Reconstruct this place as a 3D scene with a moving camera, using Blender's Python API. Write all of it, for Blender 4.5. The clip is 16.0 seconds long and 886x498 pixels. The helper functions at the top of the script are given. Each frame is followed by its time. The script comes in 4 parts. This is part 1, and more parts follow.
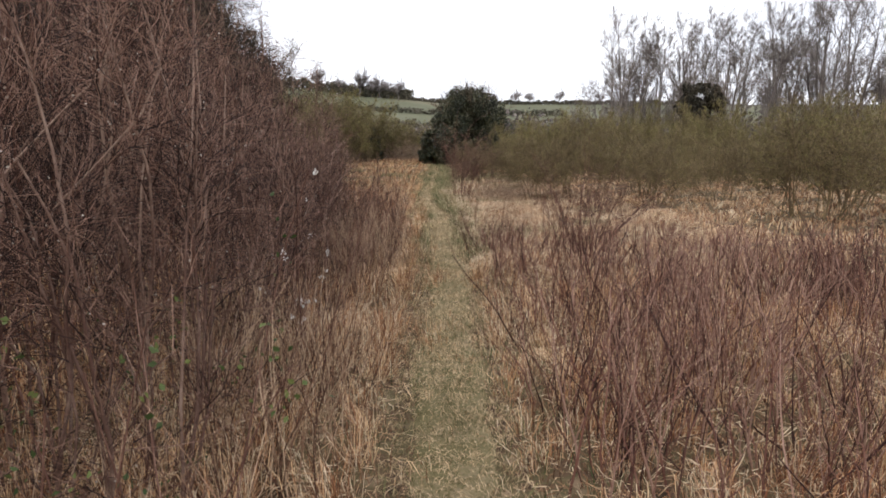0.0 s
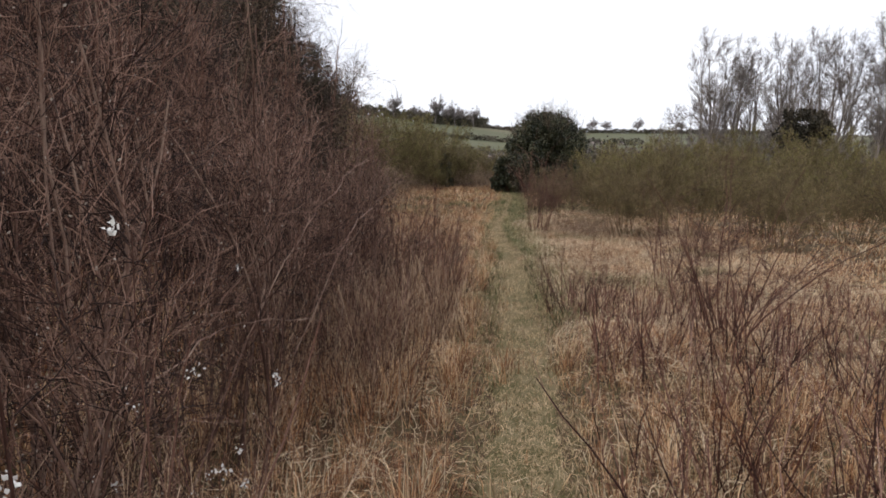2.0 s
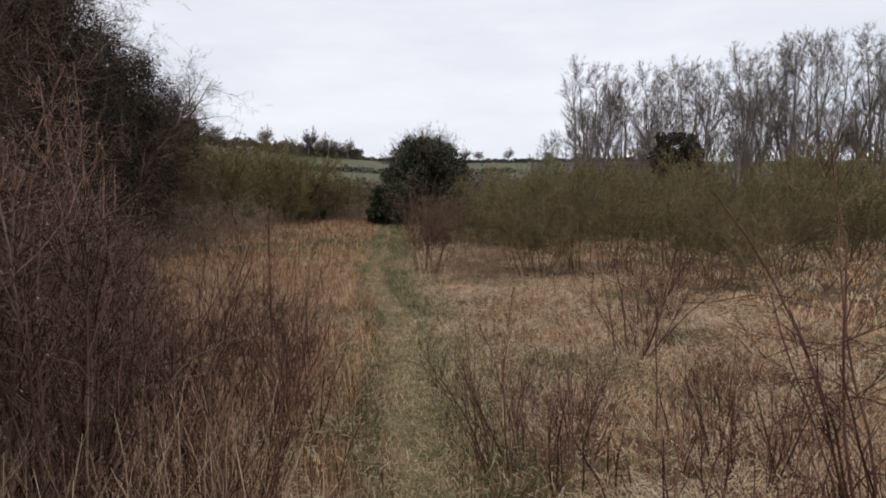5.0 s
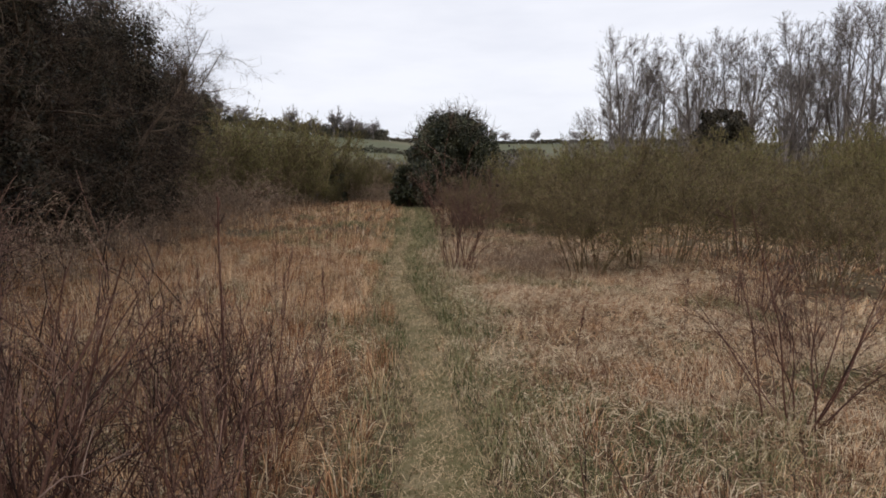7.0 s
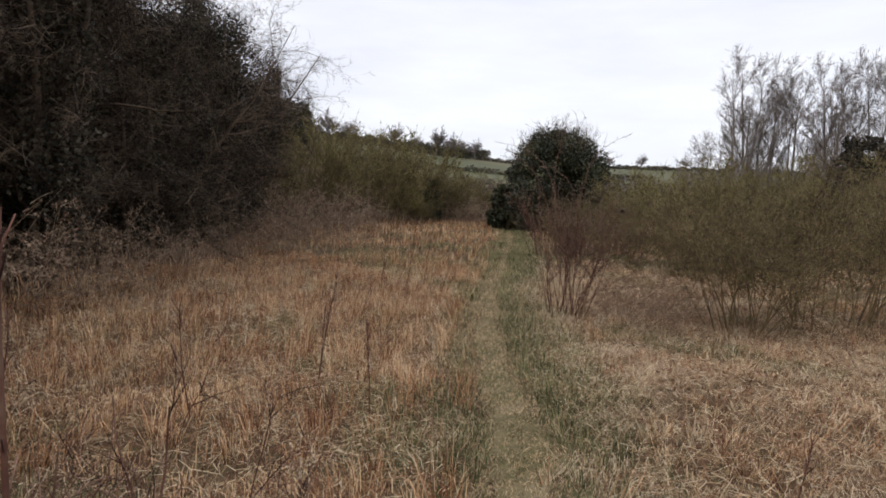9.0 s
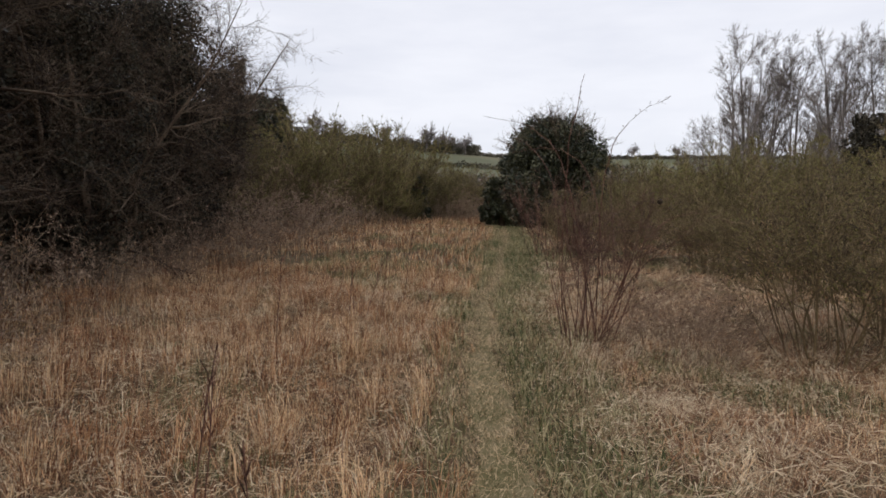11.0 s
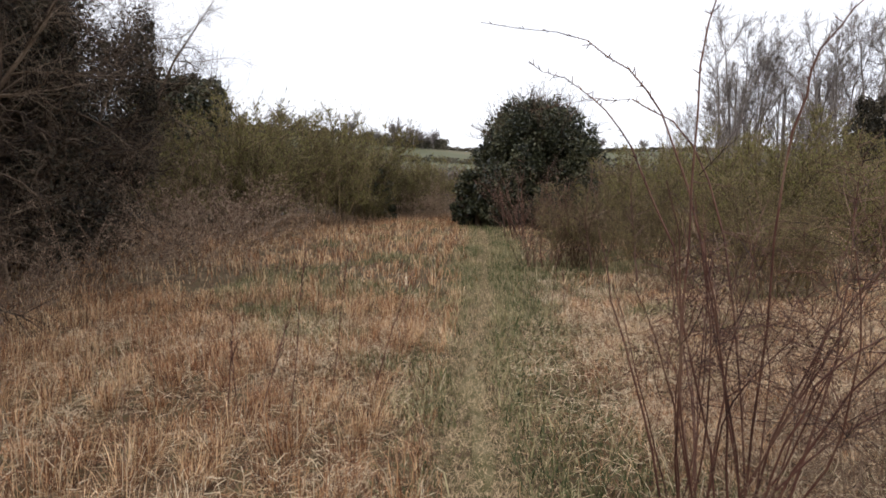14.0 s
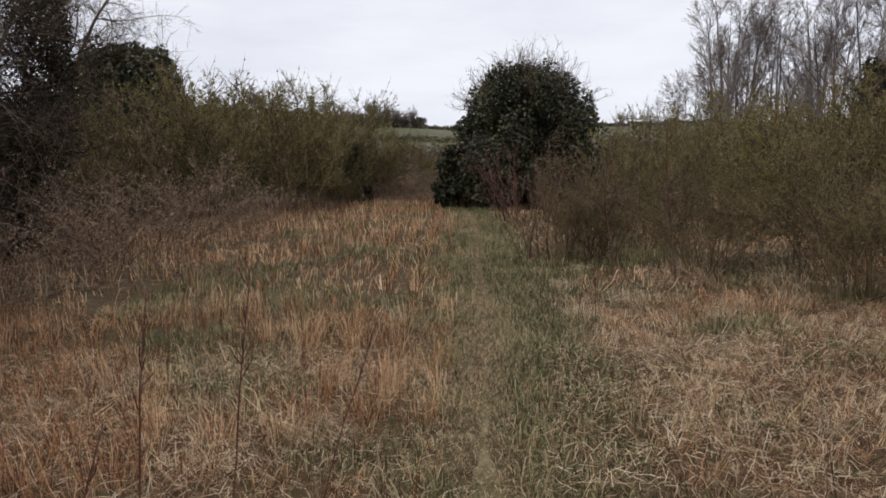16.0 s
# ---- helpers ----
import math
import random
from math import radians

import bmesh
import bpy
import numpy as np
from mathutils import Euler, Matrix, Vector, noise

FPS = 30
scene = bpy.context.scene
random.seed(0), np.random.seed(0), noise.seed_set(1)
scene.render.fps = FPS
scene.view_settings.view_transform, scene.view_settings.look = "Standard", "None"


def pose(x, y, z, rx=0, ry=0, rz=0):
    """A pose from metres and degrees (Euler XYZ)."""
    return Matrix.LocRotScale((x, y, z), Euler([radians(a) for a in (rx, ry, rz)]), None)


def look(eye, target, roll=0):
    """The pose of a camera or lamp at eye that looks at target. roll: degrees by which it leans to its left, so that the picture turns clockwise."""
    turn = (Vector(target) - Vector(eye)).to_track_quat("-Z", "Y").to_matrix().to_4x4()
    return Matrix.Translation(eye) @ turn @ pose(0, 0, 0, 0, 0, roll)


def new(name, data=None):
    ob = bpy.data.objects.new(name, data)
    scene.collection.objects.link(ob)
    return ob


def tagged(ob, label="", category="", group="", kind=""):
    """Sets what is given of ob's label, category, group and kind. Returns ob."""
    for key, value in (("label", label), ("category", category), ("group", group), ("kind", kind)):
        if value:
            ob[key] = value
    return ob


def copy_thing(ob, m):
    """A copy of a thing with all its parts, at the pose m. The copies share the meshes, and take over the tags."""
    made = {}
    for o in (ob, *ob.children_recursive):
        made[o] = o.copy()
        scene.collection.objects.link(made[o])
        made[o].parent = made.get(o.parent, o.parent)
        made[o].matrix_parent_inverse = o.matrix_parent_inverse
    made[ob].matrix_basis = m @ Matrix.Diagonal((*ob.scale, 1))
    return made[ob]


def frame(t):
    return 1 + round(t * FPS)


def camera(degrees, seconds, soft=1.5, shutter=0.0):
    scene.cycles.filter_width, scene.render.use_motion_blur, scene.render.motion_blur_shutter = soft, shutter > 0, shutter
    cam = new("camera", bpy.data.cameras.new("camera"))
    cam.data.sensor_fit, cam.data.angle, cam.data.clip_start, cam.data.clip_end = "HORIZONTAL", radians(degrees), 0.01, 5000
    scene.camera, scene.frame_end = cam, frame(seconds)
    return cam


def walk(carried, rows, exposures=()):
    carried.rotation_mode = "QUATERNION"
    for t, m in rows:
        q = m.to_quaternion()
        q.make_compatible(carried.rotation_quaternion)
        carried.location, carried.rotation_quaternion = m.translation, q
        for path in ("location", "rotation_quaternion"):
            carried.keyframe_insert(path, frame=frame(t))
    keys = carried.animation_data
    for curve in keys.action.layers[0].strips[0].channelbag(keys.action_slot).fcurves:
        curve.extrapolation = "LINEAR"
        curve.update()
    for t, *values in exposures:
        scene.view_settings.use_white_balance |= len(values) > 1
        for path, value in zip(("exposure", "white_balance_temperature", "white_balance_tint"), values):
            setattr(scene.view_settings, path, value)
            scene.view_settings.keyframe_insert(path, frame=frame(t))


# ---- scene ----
cam = camera(68.1, 16.0, 1.7)
METRES, EYE, TILT, LEAN, TURN = 20.0, 1.48, -8.3, 0.0, 0.0
ROWS = [
    (0.0, 0.0, 0.0, 0.0, 0.0, 0.0, -0.0),
    (0.5, 0.0024, 0.0301, 0.0034, 2.82, 1.88, -0.29),
    (1.0, 0.0028, 0.0652, 0.0074, 0.98, 2.75, -1.15),
    (1.5, 0.0026, 0.1002, 0.0135, 3.23, 2.03, 0.22),
    (2.0, -0.0014, 0.133, 0.0187, 6.17, 2.26, -1.81),
    (2.5, -0.004, 0.1652, 0.0247, 6.0, 4.34, 0.98),
    (3.0, -0.0033, 0.1984, 0.0303, 7.1, 2.62, -0.71),
    (3.5, -0.0036, 0.2324, 0.0344, 2.13, 5.46, 0.73),
    (6.0, -0.0057, 0.3729, 0.0543, -4.58, 3.62, 1.38),
    (6.5, -0.0039, 0.4028, 0.0589, -2.13, 1.47, -0.87),
    (7.0, -0.0055, 0.4329, 0.0637, -2.02, 3.44, 0.78),
    (7.5, -0.007, 0.4629, 0.0673, 1.41, 4.19, -0.6),
    (8.0, -0.0059, 0.4943, 0.072, -2.71, 4.5, 0.42),
    (8.5, -0.0074, 0.524, 0.0777, 3.55, 5.79, -1.33),
    (9.0, -0.007, 0.5528, 0.0819, 6.05, 5.06, -3.19),
    (11.5, -0.014, 0.6949, 0.1056, 6.36, 4.81, -0.3),
    (12.0, -0.0165, 0.7274, 0.1126, 9.9, 6.36, -2.09),
    (12.5, -0.018, 0.761, 0.1161, 6.48, 7.84, -3.38),
    (13.0, -0.019, 0.7945, 0.1235, 3.15, 6.08, -0.66),
    (13.5, -0.0231, 0.8279, 0.1269, 5.26, 3.92, -1.87),
    (14.0, -0.0274, 0.8623, 0.1344, 3.11, 4.35, 0.01),
    (14.5, -0.0276, 0.8942, 0.1392, 6.29, 8.69, -1.9),
    (15.0, -0.0323, 0.9267, 0.1433, 1.92, 6.5, -1.42),
    (15.5, -0.0344, 0.9583, 0.1489, 4.44, 5.32, -2.38),
    (16.0, -0.0365, 0.99, 0.154, 1.51, 2.53, 1.6),
]
EXPOSURES = [(0.0, 0.68), (0.5, 0.6), (1.0, 0.95), (1.5, 0.45), (2.0, 0.35), (2.5, -0.15), (3.0, 0.1), (3.5, 0.0), (6.0, 0.0), (7.5, 0.1), (9.0, 0.15), (11.5, 0.0), (12.0, 0.15), (12.5, 0.05), (13.5, 0.15), (14.0, 0.5), (14.5, -0.36), (15.5, -0.17), (16.0, 0.0)]
walk(cam, [(t, pose(0, 0, EYE, TILT, LEAN, TURN) @ pose(METRES * x, METRES * y, METRES * z, 90 + pitch, roll, yaw)) for t, x, y, z, yaw, pitch, roll in ROWS], EXPOSURES)

# ---------------------------------------------------------------- world, sun
world = bpy.data.worlds.new("overcast_sky")
scene.world = world
world.use_nodes = True
wn, wl = world.node_tree.nodes, world.node_tree.links
wn.clear()
SUN_EL, SUN_AZ = radians(38), radians(200)
sky = wn.new("ShaderNodeTexSky")
sky.sky_type, sky.sun_disc = "NISHITA", False
sky.sun_elevation, sky.sun_rotation = SUN_EL, SUN_AZ
sky_dim = wn.new("ShaderNodeMix")
sky_dim.data_type, sky_dim.blend_type = "RGBA", "MULTIPLY"
sky_dim.inputs[0].default_value = 1.0
sky_dim.inputs[7].default_value = (0.1, 0.1, 0.1, 1)
wc = wn.new("ShaderNodeTexCoord")
wmap = wn.new("ShaderNodeMapping")
wmap.inputs["Scale"].default_value = (1.0, 1.0, 4.5)
cloud = wn.new("ShaderNodeTexNoise")
cloud.inputs["Scale"].default_value = 2.2
cloud.inputs["Detail"].default_value = 5
cloud.inputs["Roughness"].default_value = 0.55
cramp = wn.new("ShaderNodeValToRGB")
cramp.color_ramp.elements[0].position, cramp.color_ramp.elements[0].color = 0.34, (0.78, 0.80, 0.89, 1)
cramp.color_ramp.elements[1].position, cramp.color_ramp.elements[1].color = 0.62, (0.93, 0.94, 1.01, 1)
wmix = wn.new("ShaderNodeMix")
wmix.data_type = "RGBA"
wmix.inputs[0].default_value = 0.93
bg = wn.new("ShaderNodeBackground")
bg.inputs["Strength"].default_value = 1.0
wout = wn.new("ShaderNodeOutputWorld")
wl.new(wc.outputs["Generated"], wmap.inputs["Vector"])
wl.new(wmap.outputs[0], cloud.inputs["Vector"])
wl.new(cloud.outputs["Fac"], cramp.inputs[0])
wl.new(sky.outputs[0], sky_dim.inputs[6])
wl.new(sky_dim.outputs[2], wmix.inputs[6])
wsep = wn.new("ShaderNodeSeparateXYZ")
wl.new(wc.outputs["Generated"], wsep.inputs[0])
zen = wn.new("ShaderNodeMapRange")
zen.inputs[1].default_value, zen.inputs[2].default_value = 0.35, 1.0
zen.inputs[3].default_value, zen.inputs[4].default_value = 1.0, 1.7
wl.new(wsep.outputs["Z"], zen.inputs[0])
cgain = wn.new("ShaderNodeVectorMath")
cgain.operation = "SCALE"
wl.new(cramp.outputs[0], cgain.inputs[0])
wl.new(zen.outputs[0], cgain.inputs["Scale"])
wl.new(cgain.outputs[0], wmix.inputs[7])
wl.new(wmix.outputs[2], bg.inputs[0])
wl.new(bg.outputs[0], wout.inputs[0])

sun = new("sun", bpy.data.lights.new("sun", "SUN"))
sun.data.energy, sun.data.angle, sun.data.color = 0.7, radians(25), (1.0, 0.93, 0.84)
sun.matrix_world = look((0, 0, 30), (30 * math.sin(SUN_AZ) * -1, 30 * math.cos(SUN_AZ) * -1, 30 - 30 * math.tan(SUN_EL)))


# ---------------------------------------------------------------- materials
def material(name, colours, scale=3.0, fine=40.0, rough=0.85, vary=0.5, thin=0.0, bump=0.3, spec=0.25):
    """Colours are spread by noise at two scales and, piece by piece, at random."""
    m = bpy.data.materials.new(name)
    m.use_nodes = True
    n, l = m.node_tree.nodes, m.node_tree.links
    bsdf, out = n["Principled BSDF"], n["Material Output"]
    co = n.new("ShaderNodeTexCoord")
    big, small = n.new("ShaderNodeTexNoise"), n.new("ShaderNodeTexNoise")
    big.inputs["Scale"].default_value, small.inputs["Scale"].default_value = scale, fine
    big.inputs["Detail"].default_value = 3
    geo = n.new("ShaderNodeNewGeometry")
    for t in (big, small):
        l.new(co.outputs["Object"], t.inputs["Vector"])
    # value = big + (random - 0.5) * vary + (small - 0.5) * 0.25
    a = n.new("ShaderNodeMath"); a.operation = "MULTIPLY_ADD"
    l.new(geo.outputs["Random Per Island"], a.inputs[0])
    a.inputs[1].default_value = vary
    l.new(big.outputs["Fac"], a.inputs[2])
    b = n.new("ShaderNodeMath"); b.operation = "MULTIPLY_ADD"
    l.new(small.outputs["Fac"], b.inputs[0])
    b.inputs[1].default_value = 0.3
    l.new(a.outputs[0], b.inputs[2])
    c = n.new("ShaderNodeMath"); c.operation = "SUBTRACT"
    l.new(b.outputs[0], c.inputs[0])
    c.inputs[1].default_value = 0.15 + vary / 2
    ramp = n.new("ShaderNodeValToRGB")
    e = ramp.color_ramp.elements
    while len(e) < len(colours):
        e.new(0.5)
    for i, col in enumerate(colours):
        e[i].position = 0.28 + 0.44 * i / max(1, len(colours) - 1)
        e[i].color = (*col, 1)
    l.new(c.outputs[0], ramp.inputs[0])
    l.new(ramp.outputs[0], bsdf.inputs["Base Color"])
    bsdf.inputs["Roughness"].default_value = rough
    bsdf.inputs["Specular IOR Level"].default_value = spec
    if bump:
        bp = n.new("ShaderNodeBump")
        bp.inputs["Strength"].default_value = bump
        bp.inputs["Distance"].default_value = 0.02
        l.new(small.outputs["Fac"], bp.inputs["Height"])
        l.new(bp.outputs[0], bsdf.inputs["Normal"])
    if thin:
        tr, mx = n.new("ShaderNodeBsdfTranslucent"), n.new("ShaderNodeMixShader")
        l.new(ramp.outputs[0], tr.inputs[0])
        mx.inputs[0].default_value = thin
        l.new(bsdf.outputs[0], mx.inputs[1])
        l.new(tr.outputs[0], mx.inputs[2])
        l.new(mx.outputs[0], out.inputs[0])
    return m


STRAW = material("dry_straw_grass", [(0.125, 0.048, 0.021), (0.35, 0.165, 0.081), (0.525, 0.288, 0.147), (0.83, 0.585, 0.342)], 1.1, 9, 0.8, 1.0, 0.3, 0)
RUSSET = material("russet_grass", [(0.095, 0.034, 0.015), (0.255, 0.106, 0.05), (0.4, 0.188, 0.09), (0.61, 0.36, 0.19)], 1.3, 9, 0.8, 0.9, 0.3, 0)
THATCH = material("brown_grass_thatch", [(0.045, 0.022, 0.011), (0.125, 0.064, 0.034), (0.22, 0.128, 0.072), (0.36, 0.23, 0.135)], 1.1, 9, 0.85, 1.0, 0.2, 0)
PALE = material("bleached_grass", [(0.2, 0.108, 0.062), (0.435, 0.28, 0.168), (0.61, 0.445, 0.285), (0.8, 0.66, 0.46)], 0.9, 9, 0.8, 1.0, 0.3, 0)
GREEN = material("green_grass", [(0.05, 0.063, 0.022), (0.105, 0.113, 0.042), (0.182, 0.17, 0.076), (0.42, 0.35, 0.195)], 1.2, 9, 0.75, 0.7, 0.25, 0)
PATHGRASS = material("trodden_grass", [(0.115, 0.1, 0.042), (0.232, 0.181, 0.09), (0.375, 0.273, 0.153), (0.56, 0.415, 0.255)], 1.5, 9, 0.8, 0.9, 0.25, 0)
REDSTEM = material("reddish_dead_stem", [(0.034, 0.014, 0.01), (0.088, 0.037, 0.026), (0.155, 0.07, 0.049), (0.28, 0.17, 0.125)], 0.8, 14, 0.85, 0.7, 0, 0)
BLACKTHORN = material("blackthorn_bark", [(0.017, 0.0075, 0.0055), (0.056, 0.0245, 0.0165), (0.112, 0.054, 0.037), (0.25, 0.152, 0.11)], 1.0, 30, 0.85, 1.0, 0, 0.3)
THORNSTEM = material("weathered_blackthorn_stem", [(0.03, 0.014, 0.01), (0.08, 0.04, 0.028), (0.135, 0.078, 0.058), (0.27, 0.185, 0.14)], 1.4, 30, 0.85, 1.0, 0, 0.3)
PALEBUD = material("pale_winter_buds", [(0.16, 0.12, 0.09), (0.3, 0.25, 0.2), (0.45, 0.4, 0.34)], 3, 20, 0.8, 0.8, 0.2, 0)
DRYSTEM = material("dry_tan_stem", [(0.08, 0.04, 0.026), (0.19, 0.105, 0.066), (0.31, 0.19, 0.12), (0.46, 0.33, 0.22)], 0.8, 14, 0.85, 0.9, 0, 0)
GALL = material("dark_mossy_gall", [(0.02, 0.014, 0.009), (0.05, 0.034, 0.02)], 40, 120, 0.95, 0.0, 0, 0.6)
# evergreen leaves; in the hawthorns its dark tone stands in for inner shade
SCRUB_CROWNSHADE = material("evergreen_scrub_and_crown_shade", [(0.018, 0.016, 0.011), (0.034, 0.03, 0.02), (0.055, 0.048, 0.032), (0.09, 0.075, 0.05)], 1.0, 12, 0.7, 0.7, 0.12, 0)
ROSECANE = material("dog_rose_cane", [(0.03, 0.013, 0.01), (0.072, 0.031, 0.022), (0.125, 0.058, 0.04), (0.19, 0.12, 0.08)], 2.0, 30, 0.7, 0.6, 0, 0.2)
HAWBARK = material("hawthorn_bark", [(0.02, 0.012, 0.008), (0.05, 0.032, 0.022), (0.09, 0.062, 0.042), (0.17, 0.125, 0.085)], 1.0, 25, 0.9, 0.9, 0, 0.4)
SALLOW = material("sallow_twig", [(0.04, 0.027, 0.015), (0.1, 0.069, 0.037), (0.16, 0.115, 0.057), (0.24, 0.178, 0.096)], 0.6, 20, 0.85, 0.8, 0, 0.2)
BUD = material("opening_buds", [(0.1, 0.09, 0.029), (0.168, 0.152, 0.05), (0.23, 0.21, 0.073)], 0.6, 20, 0.7, 0.6, 0.3, 0)
POPLAR = material("poplar_bark", [(0.085, 0.07, 0.064), (0.17, 0.145, 0.13), (0.26, 0.225, 0.205)], 0.5, 8, 0.9, 0.5, 0, 0.3)
IVY = material("ivy_leaf", [(0.011, 0.014, 0.007), (0.025, 0.03, 0.013), (0.047, 0.051, 0.023), (0.1, 0.095, 0.05)], 1.0, 12, 0.5, 0.6, 0.12, 0, 0.4)
PETAL = material("white_blossom", [(0.72, 0.70, 0.66), (0.82, 0.82, 0.78)], 5, 40, 0.7, 0.5, 0.3, 0)
BRAMBLE = material("bramble_stem", [(0.045, 0.026, 0.017), (0.125, 0.076, 0.048), (0.22, 0.148, 0.096), (0.38, 0.285, 0.2)], 0.8, 20, 0.85, 1.0, 0, 0)
DEADLEAF = material("dry_seed_fluff", [(0.14, 0.085, 0.055), (0.25, 0.165, 0.115), (0.38, 0.28, 0.2)], 0.9, 20, 0.9, 0.7, 0.3, 0)
NEWLEAF = material("young_green_leaf", [(0.035, 0.055, 0.015), (0.07, 0.095, 0.028), (0.13, 0.15, 0.045)], 3, 20, 0.6, 0.6, 0.35, 0)
FARWOOD = material("far_bare_wood", [(0.09, 0.076, 0.072), (0.15, 0.125, 0.115), (0.21, 0.18, 0.16)], 0.05, 0.6, 0.95, 0.5, 0, 0)
FARTREE = material("far_bare_crown", [(0.13, 0.112, 0.11), (0.2, 0.176, 0.17), (0.28, 0.25, 0.24)], 0.05, 0.6, 0.95, 0.6, 0, 0)
FARHEDGE = material("far_hedgerow", [(0.055, 0.055, 0.04), (0.09, 0.085, 0.06), (0.13, 0.115, 0.085)], 0.05, 0.6, 0.95, 0.5, 0, 0)


def ground_material():
    m = bpy.data.materials.new("meadow_ground")
    m.use_nodes = True
    n, l = m.node_tree.nodes, m.node_tree.links
    bsdf = n["Principled BSDF"]
    co = n.new("ShaderNodeTexCoord")
    sep = n.new("ShaderNodeSeparateXYZ")
    l.new(co.outputs["Object"], sep.inputs[0])

    def noise_ramp(scale, cols, detail=4, lo=0.32, hi=0.68):
        t, r = n.new("ShaderNodeTexNoise"), n.new("ShaderNodeValToRGB")
        t.inputs["Scale"].default_value, t.inputs["Detail"].default_value = scale, detail
        l.new(co.outputs["Object"], t.inputs["Vector"])
        l.new(t.outputs["Fac"], r.inputs[0])
        e = r.color_ramp.elements
        while len(e) < len(cols):
            e.new(0.5)
        for i, c in enumerate(cols):
            e[i].position, e[i].color = lo + (hi - lo) * i / (len(cols) - 1), (*c, 1)
        return t, r

    t1, near = noise_ramp(7.0, [(0.04, 0.027, 0.016), (0.095, 0.06, 0.036), (0.085, 0.07, 0.034), (0.2, 0.14, 0.088)], 8)
    t2, fields = noise_ramp(0.012, [(0.08, 0.084, 0.05), (0.105, 0.108, 0.066), (0.14, 0.128, 0.085)], 5)
    mask = n.new("ShaderNodeMapRange")
    mask.inputs[1].default_value, mask.inputs[2].default_value = 62, 80
    l.new(sep.outputs["Y"], mask.inputs[0])
    mx = n.new("ShaderNodeMix")
    mx.data_type = "RGBA"
    l.new(mask.outputs[0], mx.inputs[0])
    l.new(near.outputs[0], mx.inputs[6])
    l.new(fields.outputs[0], mx.inputs[7])
    l.new(mx.outputs[2], bsdf.inputs["Base Color"])
    bsdf.inputs["Roughness"].default_value = 0.95
    bsdf.inputs["Specular IOR Level"].default_value = 0.1
    bp = n.new("ShaderNodeBump")
    bp.inputs["Strength"].default_value, bp.inputs["Distance"].default_value = 0.6, 0.03
    l.new(t1.outputs["Fac"], bp.inputs["Height"])
    l.new(bp.outputs[0], bsdf.inputs["Normal"])
    return m


GROUND = ground_material()
PATHSOIL = material("trodden_path_soil", [(0.078, 0.07, 0.03), (0.12, 0.102, 0.048), (0.17, 0.136, 0.074), (0.24, 0.19, 0.115)], 2.6, 30, 0.95, 0.0, 0, 0.6, 0.1)


# ---------------------------------------------------------------- mesh tools
def smooth(a, b, v):
    k = np.clip((v - a) / (b - a), 0, 1)
    return k * k * (3 - 2 * k)


def ground_z(x, y):
    x, y = np.asarray(x, float), np.asarray(y, float)
    lumps = 0.035 * np.sin(1.1 * x + 0.7 * y) + 0.03 * np.sin(0.6 * x - 1.5 * y + 1) + 0.03 * np.sin(3.1 * x + 2.3 * y) * np.sin(2.7 * y - 1.9 * x)
    lumps = lumps * (np.abs(y) < 60) * smooth(0.15, 0.8, np.abs(x - path_x(y)))
    rise = np.interp(y, [-12, 7, 13, 20, 24, 28, 33, 38, 44, 52], [-0.15, -0.12, -0.03, 0.0, 0.05, 0.16, 0.37, 0.6, 0.8, 0.9])
    dip = -2.1 * smooth(52, 95, y) + rise
    crest = np.interp(x, [-400, -200, -140, -100, -80, -55, -20, -5, 40, 120, 400], [50, 49, 45.5, 42.5, 40.5, 37.2, 34.6, 33, 32, 32, 31.5])
    ridge = crest * np.clip((y - 95) / 310, 0, 1) ** 1.6
    back = -22 * smooth(440, 800, y)
    return lumps + dip + ridge + back


def path_x(y):
    bends = np.interp(y, [-6, 0, 5, 8, 12, 14.5, 16.4, 19, 22, 24, 27, 30, 34, 38, 48], [0.05, 0.05, 0.06, 0.05, 0.02, -0.04, -0.15, -0.42, -0.58, -0.62, -0.44, -0.46, -0.36, -0.4, -0.6])
    return bends + 0.02 * np.sin(0.9 * y + 0.5) + 0.02 * np.sin(2.1 * y)


def mesh_of(name, verts, faces_by_size, mat):
    """verts (n,3); faces_by_size: list of (m,k) index arrays."""
    me = bpy.data.meshes.new(name)
    verts = np.ascontiguousarray(verts, np.float32)
    loops = np.concatenate([f.ravel() for f in faces_by_size]).astype(np.int32)
    totals = np.concatenate([np.full(len(f), f.shape[1], np.int32) for f in faces_by_size])
    starts = np.concatenate(([0], np.cumsum(totals)[:-1])).astype(np.int32)
    me.vertices.add(len(verts)); me.loops.add(len(loops)); me.polygons.add(len(totals))
    me.vertices.foreach_set("co", verts.ravel())
    me.loops.foreach_set("vertex_index", loops)
    me.polygons.foreach_set("loop_start", starts)
    me.polygons.foreach_set("loop_total", totals)
    me.materials.append(mat)
    me.update(calc_edges=True)
    return me


def unit(v):
    return v / np.maximum(np.linalg.norm(v, axis=-1, keepdims=True), 1e-9)


